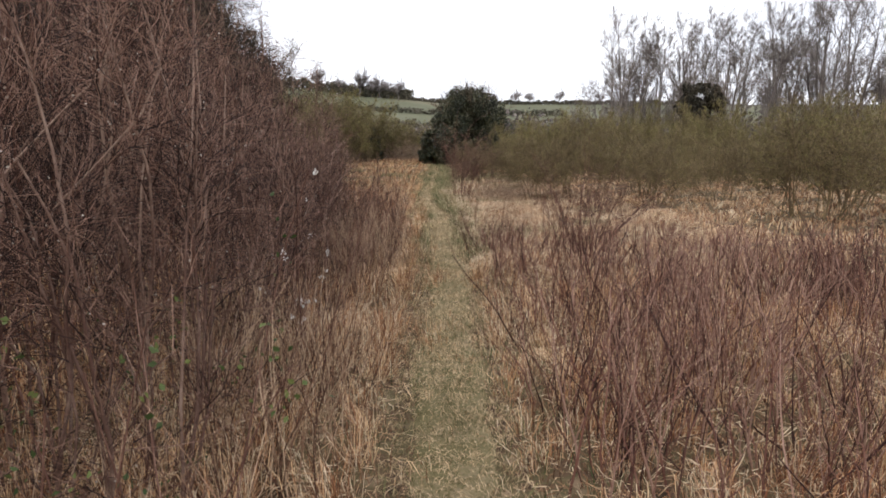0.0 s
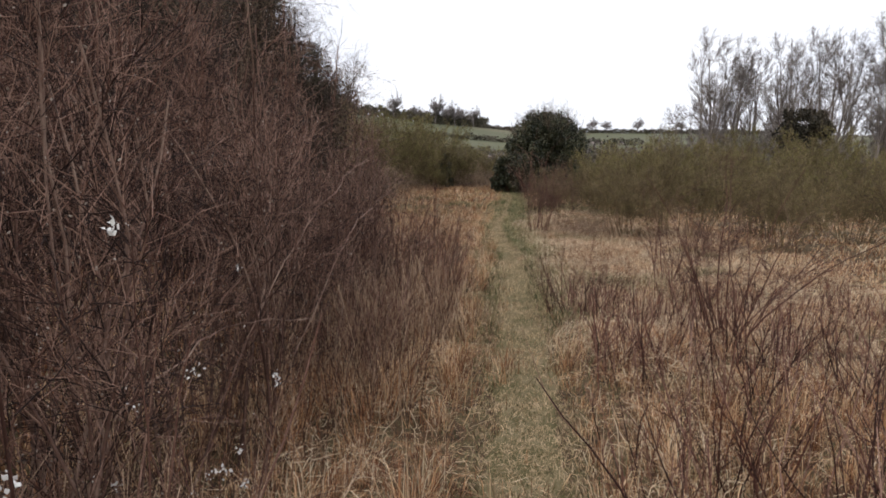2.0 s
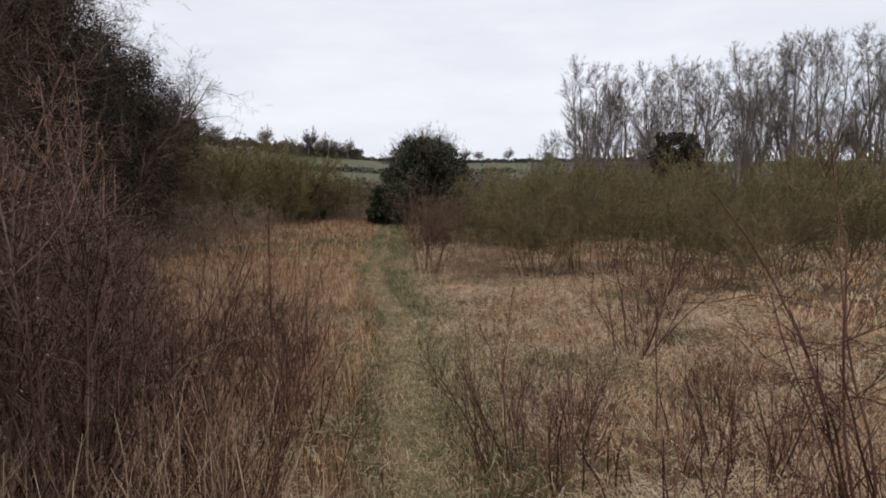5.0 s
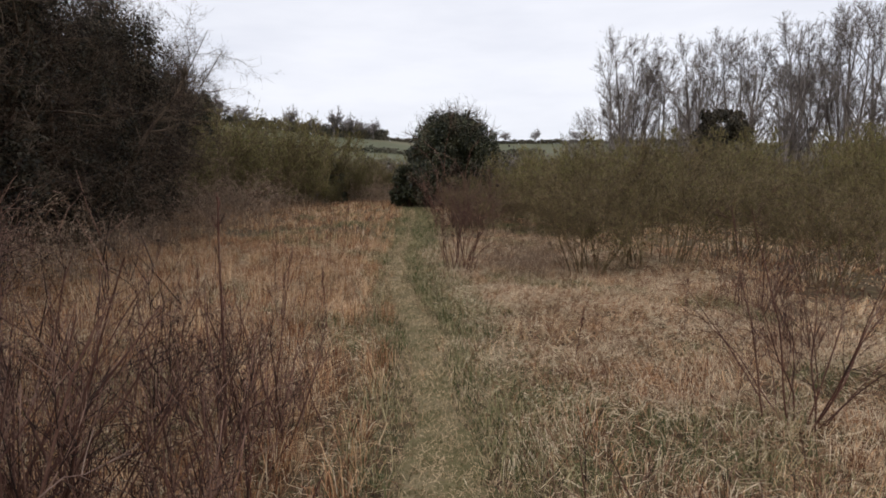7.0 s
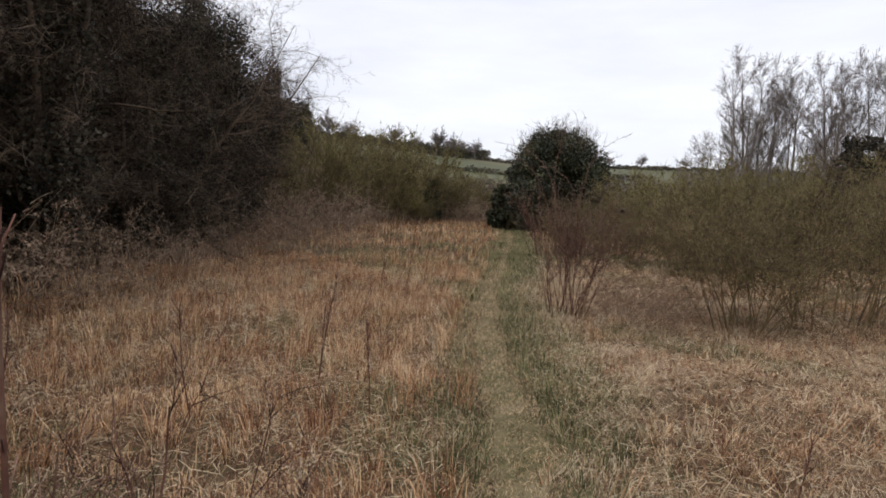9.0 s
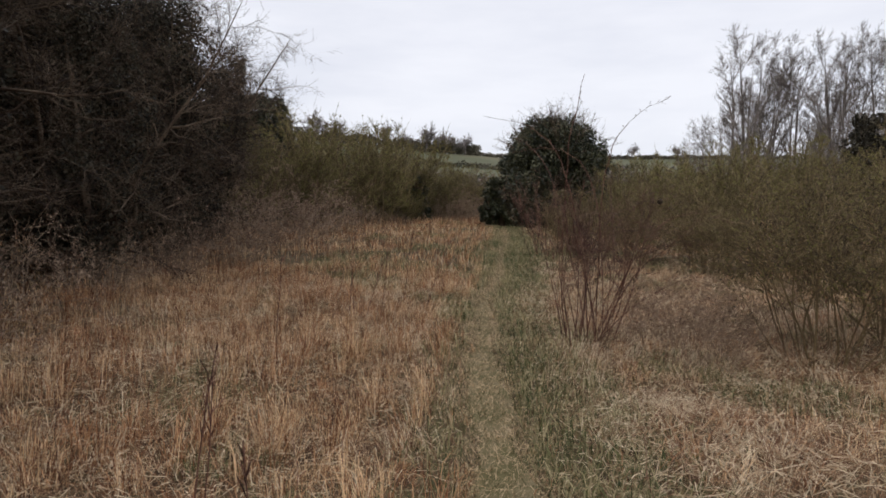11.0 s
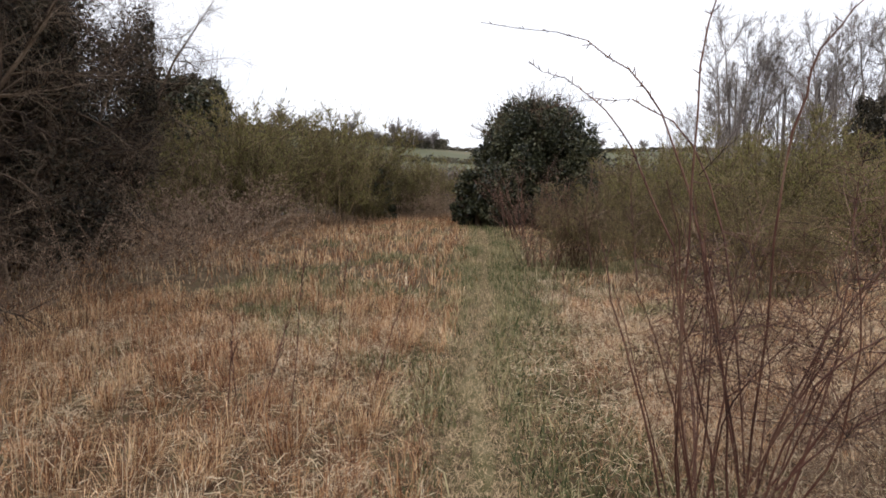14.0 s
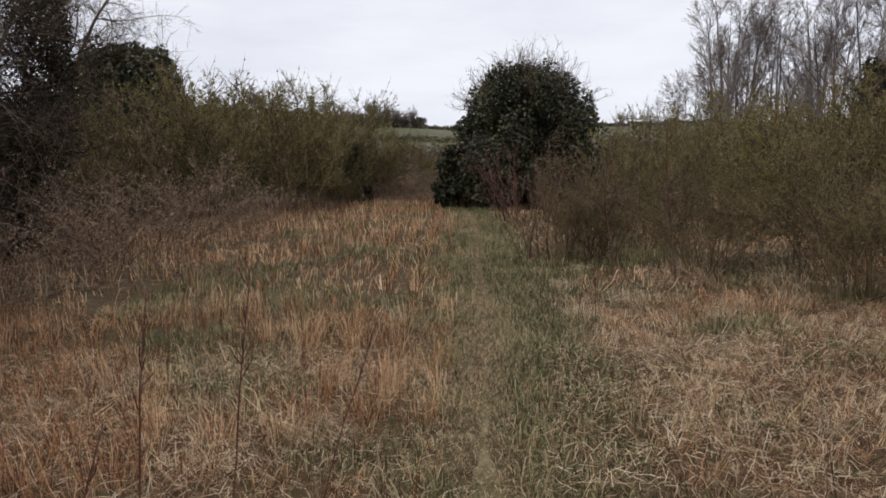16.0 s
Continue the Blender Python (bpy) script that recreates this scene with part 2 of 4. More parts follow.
def tubes(name, groups, mat):
    """groups: list of (P (n,s,3), R (n,s), sides). One mesh of tapered, bent tubes."""
    vs, quads, tris, base = [], [], [], 0
    for P, R, k in groups:
        n, s, _ = P.shape
        d = unit(P[:, -1] - P[:, 0])
        ref = np.where(np.abs(d[:, 2:3]) > 0.8, np.array([[1.0, 0, 0]]), np.array([[0, 0, 1.0]]))
        u = unit(np.cross(d, ref)); w = np.cross(d, u)
        a = np.arange(k) * 2 * np.pi / k
        ring = u[:, None, None] * np.cos(a)[None, None, :, None] + w[:, None, None] * np.sin(a)[None, None, :, None]
        V = P[:, :, None] + ring * R[:, :, None, None]
        vs.append(V.reshape(-1, 3))
        idx = base + np.arange(n * s * k).reshape(n, s, k)
        nx = np.roll(idx, -1, 2)
        quads.append(np.stack([idx[:, :-1], nx[:, :-1], nx[:, 1:], idx[:, 1:]], -1).reshape(-1, 4))
        if k == 3:
            tris.append(idx[:, -1])
        base += n * s * k
    faces = [np.concatenate(quads)]
    if tris:
        faces.append(np.concatenate(tris))
    return mesh_of(name, np.concatenate(vs), faces, mat)


def leaf_mesh(name, pts, size, rng, mat, flat=0.0, aspect=0.7):
    """Small pointed leaves, folded along the midrib, at the points."""
    n = len(pts)
    d = unit(rng.normal(size=(n, 3)))
    nn = rng.normal(size=(n, 3)); nn[:, 2] += flat
    s = unit(np.cross(d, nn)); up = np.cross(s, d)
    L = size * rng.uniform(0.6, 1.3, (n, 1))
    W = L * aspect * 0.5
    a = pts; c = pts + d * L
    b1 = pts + d * L * 0.45 + s * W + up * W * 0.35
    b2 = pts + d * L * 0.45 - s * W + up * W * 0.35
    V = np.stack([a, b1, c, b2], 1).reshape(-1, 3)
    i = np.arange(n)[:, None] * 4
    return mesh_of(name, V, [np.concatenate([i + [0, 1, 2], i + [0, 2, 3]], 0)], mat)


def grow(rng, start, d, length, rad, seg, wander, up, taper=0.35):
    """Bent rods: each step turns a little at random and by the pull 'up'."""
    n = len(start)
    P, R = np.zeros((n, seg + 1, 3)), np.zeros((n, seg + 1))
    P[:, 0], d = start, unit(d)
    R[:, 0] = rad
    for i in range(seg):
        pull = np.zeros((n, 3)); pull[:, 2] = up
        d = unit(d + rng.normal(size=(n, 3)) * wander + pull)
        P[:, i + 1] = P[:, i] + d * (length / seg)[:, None]
        R[:, i + 1] = rad * (1 - (1 - taper) * (i + 1) / seg)
    return P, R


def sprout(rng, P, R, per, lo, hi, angle, spread=0.35):
    """Starts, directions and radii of side shoots on the rods P."""
    n, s, _ = P.shape
    own = np.repeat(np.arange(n), per)
    t = rng.uniform(lo, hi, len(own)) * (s - 1)
    i = np.minimum(t.astype(int), s - 2); f = (t - i)[:, None]
    a, b = P[own, i], P[own, i + 1]
    tan = unit(b - a)
    side = unit(np.cross(tan, rng.normal(size=tan.shape)))
    ang = np.radians(rng.normal(angle, angle * spread, len(own)))[:, None]
    return a + (b - a) * f, tan * np.cos(ang) + side * np.sin(ang), R[own, i], own, t / (s - 1)


def thing(name, label, category, group=""):
    return tagged(new(name), label, category, group)


def part(name, me, parent, label=""):
    ob = new(name, me)
    ob.parent = parent
    return tagged(ob, label)


def settle(x, y, turn=0, size=1.0, tilt=0, tall=None):
    return pose(x, y, float(ground_z(x, y)) - 0.03, tilt, 0, turn) @ Matrix.Diagonal((size, size, tall or size, 1))


def shrub(name, label, category, seed, stems=20, height=3.0, base=0.4, lean=0.35, rad=0.014, branches=12, blen=0.9,
          twigs=8, tlen=0.35, angle=45, wander=0.16, up=0.06, bark=BLACKTHORN, twigbark=None, finest=0.0022, first=0.15,
          leaves=0, leafsize=0.03, leafmat=None, leafname="bud_mass", blossom=0, sub=0, group="", droop=0.0, bias=(0, 0), clear=0, stemname="stem", thick=0.45, reach=0):
    """A many-stemmed bush: stems from the root, side branches, twigs, and buds, leaves or blossom on them."""
    rng = np.random.default_rng(seed)
    a = rng.uniform(0, 2 * np.pi, stems)
    r = base * np.sqrt(rng.uniform(0, 1, stems))
    st = np.stack([r * np.cos(a), r * np.sin(a), np.zeros(stems)], 1)
    out = np.abs(rng.normal(0, lean, stems)) + 0.05
    d = np.stack([np.cos(a) * out + bias[0], np.sin(a) * out + bias[1], np.ones(stems)], 1)
    L = height * rng.uniform(0.6, 1.1, stems)
    P0, R0 = grow(rng, st, d, L, rad * rng.uniform(0.6, 1.2, stems), 8, wander * 0.6, 0.02 - droop)
    if reach:
        far = np.hypot(P0[:, :, 0], P0[:, :, 1])
        P0[:, :, :2] *= (np.minimum(far, reach + 0.15 * np.maximum(far - reach, 0)) / np.maximum(far, 1e-6))[:, :, None]
    s, d, r, own, t = sprout(rng, P0, R0, branches, first, 0.98, angle)
    P1, R1 = grow(rng, s, d, blen * rng.uniform(0.4, 1.2, len(s)) * (1.15 - 0.6 * t), np.minimum(r * 0.5, rad * thick), 5, wander, up)
    s, d, r, own, t = sprout(rng, P1, R1, twigs, 0.1, 1.0, angle * 1.05)
    P2, R2 = grow(rng, s, d, tlen * rng.uniform(0.35, 1.3, len(s)), np.maximum(np.minimum(r * 0.55, 0.004), finest), 2, wander * 1.3, up)
    root = thing(name, label, category, group)
    if clear:
        keep = P1.reshape(len(P1), -1, 3)[:, :, 0].min(1) > clear
        P1, R1 = P1[keep], R1[keep]
        keep = P2[:, :, 0].min(1) > clear
        P2, R2 = P2[keep], R2[keep]
    for i in range(stems):
        part(stemname, tubes(stemname, [(P0[i:i + 1], R0[i:i + 1], 5)], bark), root)
    groups = [(P1, R1, 3), (P2, R2, 3)]
    tips = P2
    if sub:
        s, d, r, own, t = sprout(rng, P2, R2, sub, 0.15, 1.0, angle * 1.1)
        P3, R3 = grow(rng, s, d, tlen * 0.5 * rng.uniform(0.4, 1.3, len(s)), np.full(len(s), finest), 1, wander, up)
        groups.append((P3, R3, 3))
    tagged(part("twig_mass", tubes("twig_mass", groups, twigbark or bark), root), kind="stuff")
    if leaves:
        flatp = (tips[:, :-1] * 0.5 + tips[:, 1:] * 0.5).reshape(-1, 3)
        pk = flatp[rng.integers(0, len(flatp), leaves)] + rng.normal(0, 0.02, (leaves, 3))
        part(leafname, leaf_mesh(leafname, pk, leafsize, rng, leafmat), root)["kind"] = "stuff"
    if blossom:
        flatp = tips[:, 1:].reshape(-1, 3)
        hub = flatp[rng.integers(0, len(flatp), blossom)]
        pk = np.repeat(hub, 12, 0) + rng.normal(0, 0.009, (blossom * 12, 3))
        part("blossom", leaf_mesh("blossom", pk, 0.011, rng, PETAL, 0, 1.1), root, "small white five-petalled flowers")
    return root


def place(ob, m):
    ob.matrix_basis = m
    return ob


# ---------------------------------------------------------------- ground and path
def build_ground():
    xs = np.sinh(np.linspace(-6.2, 6.2, 260)) * 3.2
    ys = np.concatenate([np.linspace(-900, -12, 16), np.linspace(-11, 62, 240), 62 + 10 * np.sinh(np.linspace(0.05, 4.1, 80)), np.linspace(372, 404, 9), [405, 406, 412, 425, 440, 480, 560, 680, 800, 1000, 1170]])
    X, Y = np.meshgrid(xs, ys)
    V = np.stack([X, Y, ground_z(X, Y)], -1).reshape(-1, 3)
    i = np.arange(len(V)).reshape(len(ys), len(xs))
    q = np.stack([i[:-1, :-1], i[:-1, 1:], i[1:, 1:], i[1:, :-1]], -1).reshape(-1, 4)
    tagged(new("ground", mesh_of("ground", V, [q], GROUND)), "rough meadow soil rising to green fields on a far hill", "ground", kind="structure")
    ys = np.arange(-5, 25, 0.12)
    k = np.linspace(-1, 1, 9)
    rng = np.random.default_rng(3)
    wide = 0.25 - 0.06 * smooth(8, 14, ys) + 0.04 * np.sin(ys * 1.7) - 0.14 * smooth(17, 24, ys) + 0.03 * np.sin(ys * 4.1 + 1)
    X = path_x(ys)[:, None] + k[None] * wide[:, None]
    Y = np.repeat(ys[:, None], 9, 1)
    Z = ground_z(X, Y) + 0.012 + rng.normal(0, 0.006, X.shape) - 0.02 * (np.abs(k) > 0.9)[None]
    V = np.stack([X, Y, Z], -1).reshape(-1, 3)
    i = np.arange(len(V)).reshape(len(ys), 9)
    q = np.stack([i[:-1, :-1], i[:-1, 1:], i[1:, 1:], i[1:, :-1]], -1).reshape(-1, 4)
    tagged(new("path", mesh_of("path", V, [q], PATHSOIL)), "narrow trodden footpath of short grass and bare earth", "path", kind="structure")


build_ground()


# ---------------------------------------------------------------- grass
def blades(name, x, y, h, w, bend, rng, mat, label, turn=None, category="grass"):
    n = len(x)
    a = rng.uniform(0, 2 * np.pi, n) if turn is None else turn
    lean = np.stack([np.cos(a), np.sin(a), np.zeros(n)], 1)
    side = np.stack([-np.sin(a + rng.normal(0, 0.7, n)), np.cos(a), np.zeros(n)], 1)
    p0 = np.stack([x, y, ground_z(x, y) - 0.01], 1)
    hz = np.array([[0, 0, 1.0]])
    p1 = p0 + hz * (h * 0.55)[:, None] + lean * (h * bend * 0.3)[:, None]
    p2 = p0 + hz * (h * np.clip(1 - 0.5 * bend, 0.12, 1))[:, None] + lean * (h * bend * 0.95)[:, None]
    s = side * (w / 2)[:, None]
    V = np.stack([p0 - s, p0 + s, p1 + s * 0.8, p1 - s * 0.8, p2], 1).reshape(-1, 3)
    i = np.arange(n)[:, None] * 5
    ob = new(name, mesh_of(name, V, [i + [0, 1, 2, 3], i + [3, 2, 4]], mat))
    return tagged(ob, label, category, kind="stuff")


def scatter(rng, n, x0, x1, y0, y1):
    return rng.uniform(x0, x1, n), rng.uniform(y0, y1, n)


def patch(x, y, f=0.5, k=0.0):
    """A smooth pattern between 0 and 1, for where things grow."""
    v = np.sin(f * x * 1.3 + k) * np.sin(f * y + 2 * k) + 0.6 * np.sin(f * 2.3 * x + f * 1.7 * y + k) + 0.4 * np.sin(f * 4.1 * y - f * 3.3 * x)
    return np.clip(v * 0.3 + 0.5, 0, 1)


def lush(x, y):
    """How green the sward is: beside the path, and in damp patches farther on."""
    off = x - path_x(y)
    g = 1.25 * np.exp(-((off - 0.5) / 0.38) ** 2) * (0.06 + 0.94 * smooth(8, 13, y))
    g = g + 0.45 * np.exp(-((off + 0.4) / 0.22) ** 2) * (0.15 + 0.85 * smooth(7, 12, y))
    g = g + 0.75 * smooth(0.6, 0.78, patch(x, y, 1.0, 2.2)) * smooth(8, 13, y)
    g = g + 1.1 * np.exp(-((off - 0.65) / 0.4) ** 2) * smooth(15, 19, y) * (1 - smooth(27, 30, y))
    g = g + 1.0 * np.exp(-((y - 30 - 0.25 * off) / 2.2) ** 2) * smooth(0.3, 0.7, patch(x, y, 0.7, 4.0))
    return np.clip(g * (0.55 + 0.9 * patch(x, y, 2.3, 0.9)), 0, 1)


def build_grass():
    rng = np.random.default_rng(11)
    # dry meadow: upright tussocks on one side of the path, flattened bleached mats on the other
    for lo, hi, xl, xr, n, wide in ((-1, 9, -2.4, 5.5, 80000, 0.0034), (9, 28, -7.2, 6.0, 210000, 0.0036), (28, 56, -11, 9, 75000, 0.009), (4, 34, 5.5, 16, 45000, 0.011), (-7, -1, -10, 14, 26000, 0.01), (-1, 9, -12, -2.4, 26000, 0.01), (9, 46, -20, -7.2, 60000, 0.012), (-1, 4, 5.5, 16, 9000, 0.011), (34, 56, 9, 22, 24000, 0.013)):
        x, y = scatter(rng, n, xl, xr, lo, hi)
        off = x - path_x(y)
        rag = rng.uniform(0, 1, n)
        verge = np.where((off < 0) & (y > 12), 0.2 + 0.18 * rag + 0.05 * np.sin(y * 2.1), 0.1 + 0.45 * rag ** 1.3 + 0.1 * np.sin(y * 2.1) + 0.06 * np.sin(y * 5.3))
        keep = np.abs(off) > verge
        keep &= rng.uniform(0, 1, n) > 0.92 * lush(x, y)
        x, y, off = x[keep], y[keep], off[keep]
        n = len(x)
        cell = 0.45
        cx = (np.round(x / cell + np.sin(y * 5) * 0.3)) * cell
        cy = (np.round(y / cell + np.cos(x * 4) * 0.3)) * cell
        pull = rng.uniform(0.1, 0.8, n)
        x, y = x + (cx - x) * pull, y + (cy - y) * pull
        flat = smooth(0.2, 0.8, off) * smooth(6, 10, y) * (0.4 + 0.6 * patch(x, y, 0.8, 0.4))
        swirl = 2.5 * np.sin(cx * 1.1 + 0.6 * cy) + 1.5 * np.sin(0.9 * cy - 0.5 * cx)
        turn = np.where(rng.uniform(0, 1, n) < 0.4, swirl, np.arctan2(y - cy, x - cx)) + rng.normal(0, 0.9, n)
        p = patch(x, y, 0.8, 1.0)
        own = 0.4 + 1.05 * np.abs(np.sin(cx * 12.9 + cy * 78.2))
        h = (0.17 + 0.17 * p) * own * rng.uniform(0.45, 1.3, n) * np.where(off < 0, 0.5 + 0.6 * smooth(0.15, 0.5, -off), 0.4 + 0.6 * smooth(0.15, 0.8, off))
        bend = np.clip(rng.normal(0.6, 0.4, n) + 0.75 * flat + 0.2 * (1 - p), 0.05, 1.8)
        h = h * (1 - 0.38 * flat)
        w = wide * rng.uniform(0.6, 1.5, n)
        pale = rng.uniform(0, 1, n) < 0.13 + (0.4 - 0.08 * smooth(18, 24, y)) * flat + 0.25 * (y < 7) * (np.abs(off) < 1.2)
        russet = ~pale & (rng.uniform(0, 1, n) < 0.88 * smooth(0.46, 0.66, patch(x, y, 1.3, 3.1)))
        for k, mat, label in ((russet, RUSSET, "russet-brown dead grass in patches"), (~pale & ~russet, STRAW, "tussocky golden-brown dead winter grass in a meadow"), (pale, PALE, "bleached pinkish-straw grass lying in flattened mats")):
            blades("dry_grass", x[k], y[k], h[k], w[k], bend[k], rng, mat, label, turn[k])
    # long bleached swathes combed flat by the wind
    sx, sy = scatter(rng, 300, 0.4, 4.5, 7.5, 30)
    lx, ly = scatter(rng, 60, -4.0, -0.5, 9, 28)
    sx, sy = np.concatenate([sx, lx]), np.concatenate([sy, ly])
    own = np.repeat(np.arange(len(sx)), 95)
    way = rng.uniform(0, 2 * np.pi, len(sx))
    x, y = sx[own] + rng.normal(0, 0.13, len(own)), sy[own] + rng.normal(0, 0.13, len(own))
    k = np.abs(x - path_x(y)) > 0.3
    x, y, own = x[k], y[k], own[k]
    n = len(x)
    blades("flattened_grass", x, y, rng.uniform(0.12, 0.3, n), rng.uniform(0.002, 0.004, n), rng.uniform(1.1, 1.8, n), rng, PALE, "long pale dead grass combed flat in swathes", way[own] + rng.normal(0, 0.3, n))
    # matted undergrowth of short dead leaves
    for lo, hi, xl, xr, n in ((-1, 9, -2.4, 4.5, 34000), (9, 25, -5.0, 4.5, 80000)):
        x, y = scatter(rng, n, xl, xr, lo, hi)
        k = np.abs(x - path_x(y)) > 0.12 + 0.4 * rng.uniform(0, 1, n)
        x, y = x[k], y[k]
        n = len(x)
        blades("grass_thatch", x, y, rng.uniform(0.04, 0.14, n), rng.uniform(0.003, 0.006, n), rng.uniform(0.4, 1.9, n), rng, THATCH, "matted brown thatch of dead grass on the ground")
    # curled dead leaves caught among the stems
    for lo, hi, xl, xr, n in ((-1, 9, -2.4, 5.0, 34000), (9, 26, -5.5, 5.0, 120000)):
        x, y = scatter(rng, n, xl, xr, lo, hi)
        off = np.abs(x - path_x(y))
        k = off > 0.2 + 0.4 * rng.uniform(0, 1, n)
        x, y, off = x[k], y[k], off[k]
        n = len(x)
        z = ground_z(x, y) + (0.03 + 0.17 * patch(x, y, 0.8, 1.0) * rng.uniform(0, 1, n)) * smooth(0.1, 0.8, off)
        p0 = np.stack([x, y, z], 1)
        d = unit(rng.normal(size=(n, 3)) * [1, 1, 0.55])
        L = rng.uniform(0.03, 0.10, (n, 1))
        p1 = p0 + d * L
        p2 = p1 + unit(d + rng.normal(0, 0.7, (n, 3)) - [0, 0, 0.5]) * L * 0.9
        s = unit(np.cross(d, rng.normal(size=(n, 3)))) * rng.uniform(0.0012, 0.0026, (n, 1))
        V = np.stack([p0 - s, p0 + s, p1 + s, p1 - s, p2], 1).reshape(-1, 3)
        i = np.arange(n)[:, None] * 5
        tagged(new("grass_litter", mesh_of("grass_litter", V, [i + [0, 1, 2, 3], i + [3, 2, 4]], PALE)), "curled bleached dead leaves among the dry grass", "grass", kind="stuff")
    # green grass beside the path and in patches
    for lo, hi, xl, xr, n, wide in ((-1, 20, -3.2, 4.0, 190000, 0.0048), (20, 46, -5, 4.5, 190000, 0.0065)):
        x, y = scatter(rng, n, xl, xr, lo, hi)
        off = x - path_x(y)
        keep = (rng.uniform(0, 1, n) < lush(x, y)) & (np.abs(off) > 0.14 + 0.16 * rng.uniform(0, 1, n) - 0.14 * smooth(20, 30, y))
        x, y = x[keep], y[keep]
        n = len(x)
        blades("green_grass", x, y, rng.uniform(0.06, 0.24, n), wide * rng.uniform(0.6, 1.6, n), np.clip(rng.normal(0.8, 0.4, n), 0.1, 1.6), rng, GREEN, "low green grass tufts along the footpath edge")
    # short trodden grass on the path
    y = -1 + 48 * rng.uniform(0, 1, 135000) ** 1.2
    x = path_x(y) + rng.normal(0, 0.2, len(y)) * (1 + 0.2 * smooth(8, 14, y) + 0.5 * smooth(20, 30, y))
    blades("path_grass", x, y, rng.uniform(0.02, 0.09, len(x)), rng.uniform(0.003, 0.006, len(x)), rng.uniform(0.6, 2.2, len(x)), rng, PATHGRASS, "short trampled green and straw grass on the footpath")


build_grass()


# ---------------------------------------------------------------- dead stems
def dead_stems(name, x, y, height, rng, label, mat=REDSTEM, side=4, rad=0.0028):
    n = len(x)
    st = np.stack([x, y, ground_z(x, y) - 0.02], 1)
    d = np.stack([rng.normal(0, 0.2, n), rng.normal(0, 0.2, n), np.ones(n)], 1)
    P0, R0 = grow(rng, st, d, height, np.full(n, rad) * rng.uniform(0.6, 1.4, n), 5, 0.15, 0.05)
    s, d, r, own, t = sprout(rng, P0, R0, side, 0.3, 0.98, 32)
    P1, R1 = grow(rng, s, d, height[own] * 0.26 * rng.uniform(0.4, 1.2, len(s)), r * 0.6, 2, 0.1, 0.12)
    return tagged(new(name, tubes(name, [(P0, R0, 3), (P1, R1, 3)], mat)), label, "dead weeds", kind="stuff")


def clumped(rng, clumps, per, x0, x1, y0, y1, spread):
    cx, cy = scatter(rng, clumps, x0, x1, y0, y1)
    own = np.repeat(np.arange(clumps), per)
    return cx[own] + rng.normal(0, spread, len(own)), cy[own] + rng.normal(0, spread, len(own))


def build_stems():
    rng = np.random.default_rng(21)
    x, y = clumped(rng, 210, 15, 0.6, 5.6, 0.5, 11, 0.15)
    want = smooth(0.35, 0.75, x - path_x(y)) * np.clip(1.0 - 0.16 * (y - 6.5), 0.03, 1) * (0.55 + 0.45 * smooth(2, 5, y))
    k = rng.uniform(0, 1, len(x)) < want
    x, y = x[k], y[k]
    dead_stems("reddish_weed_stems", x, y, rng.uniform(0.4, 1.15, len(x)) * (1 - 0.4 * smooth(4, 10, y)), rng, "dense stand of reddish-brown dead willowherb stems", rad=0.0058, side=6)
    x, y = clumped(rng, 85, 14, -1.8, -0.65, 1.5, 10, 0.12)
    k = path_x(y) - x > 0.4
    x, y = x[k], y[k]
    dead_stems("tan_weed_stems", x, y, rng.uniform(0.35, 1.0, len(x)), rng, "dry tan dead stems along the footpath's edge", DRYSTEM, rad=0.0035, side=4)
    x, y = clumped(rng, 46, 14, -2.6, -0.75, 7.5, 13.0, 0.12)
    want = smooth(0.35, 0.8, path_x(y) - x) * (1 - 0.75 * smooth(10, 14, y))
    k = rng.uniform(0, 1, len(x)) < want
    x, y = x[k], y[k]
    dead_stems("brown_weed_stems", x, y, rng.uniform(0.35, 0.95, len(x)), rng, "reddish-brown dead stems at the thicket's foot", rad=0.0042, side=5)
    x, y = scatter(rng, 320, -6, 6, 13, 34)
    k = np.abs(x - path_x(y)) > 0.6
    x, y = x[k], y[k]
    dead_stems("sparse_weed_stems", x, y, rng.uniform(0.3, 0.65, len(x)), rng, "thin scattered dead stalks standing in dry grass", side=2)


build_stems()

# ---------------------------------------------------------------- blackthorn thicket
thorn_a = shrub("blackthorn_bush", "dense leafless purplish-brown blackthorn bush beside the footpath", "bush", 31, 36, 2.5, 0.6, 0.13, 0.0095, 13, 0.55, 8, 0.22, 38, 0.2, 0.07, THORNSTEM, BLACKTHORN, sub=1, leaves=1400, leafsize=0.011, leafmat=PALEBUD, group="blackthorn thicket", finest=0.0016, thick=0.36, reach=0.66)
thorn_b = shrub("blackthorn_bush", "dense leafless blackthorn bush with pale winter buds", "bush", 32, 34, 2.4, 0.55, 0.14, 0.0095, 13, 0.55, 8, 0.22, 40, 0.2, 0.07, THORNSTEM, BLACKTHORN, sub=1, leaves=1400, leafsize=0.011, leafmat=PALEBUD, group="blackthorn thicket", finest=0.0016, thick=0.36, reach=0.66)
thorn_d = shrub("tall_blackthorn_bush", "tall leafless blackthorn behind the thicket's front", "bush", 35, 24, 3.9, 0.9, 0.13, 0.014, 19, 0.75, 10, 0.32, 36, 0.14, 0.09, BLACKTHORN, group="tall blackthorn", finest=0.003, first=0.2, reach=0.85)
thorn_c = shrub("young_blackthorn_bush", "low open clump of young leafless blackthorn shoots", "bush", 33, 22, 1.25, 0.45, 0.3, 0.0075, 7, 0.45, 5, 0.18, 34, 0.14, 0.08, BLACKTHORN, group="young blackthorn shoots", finest=0.0018)
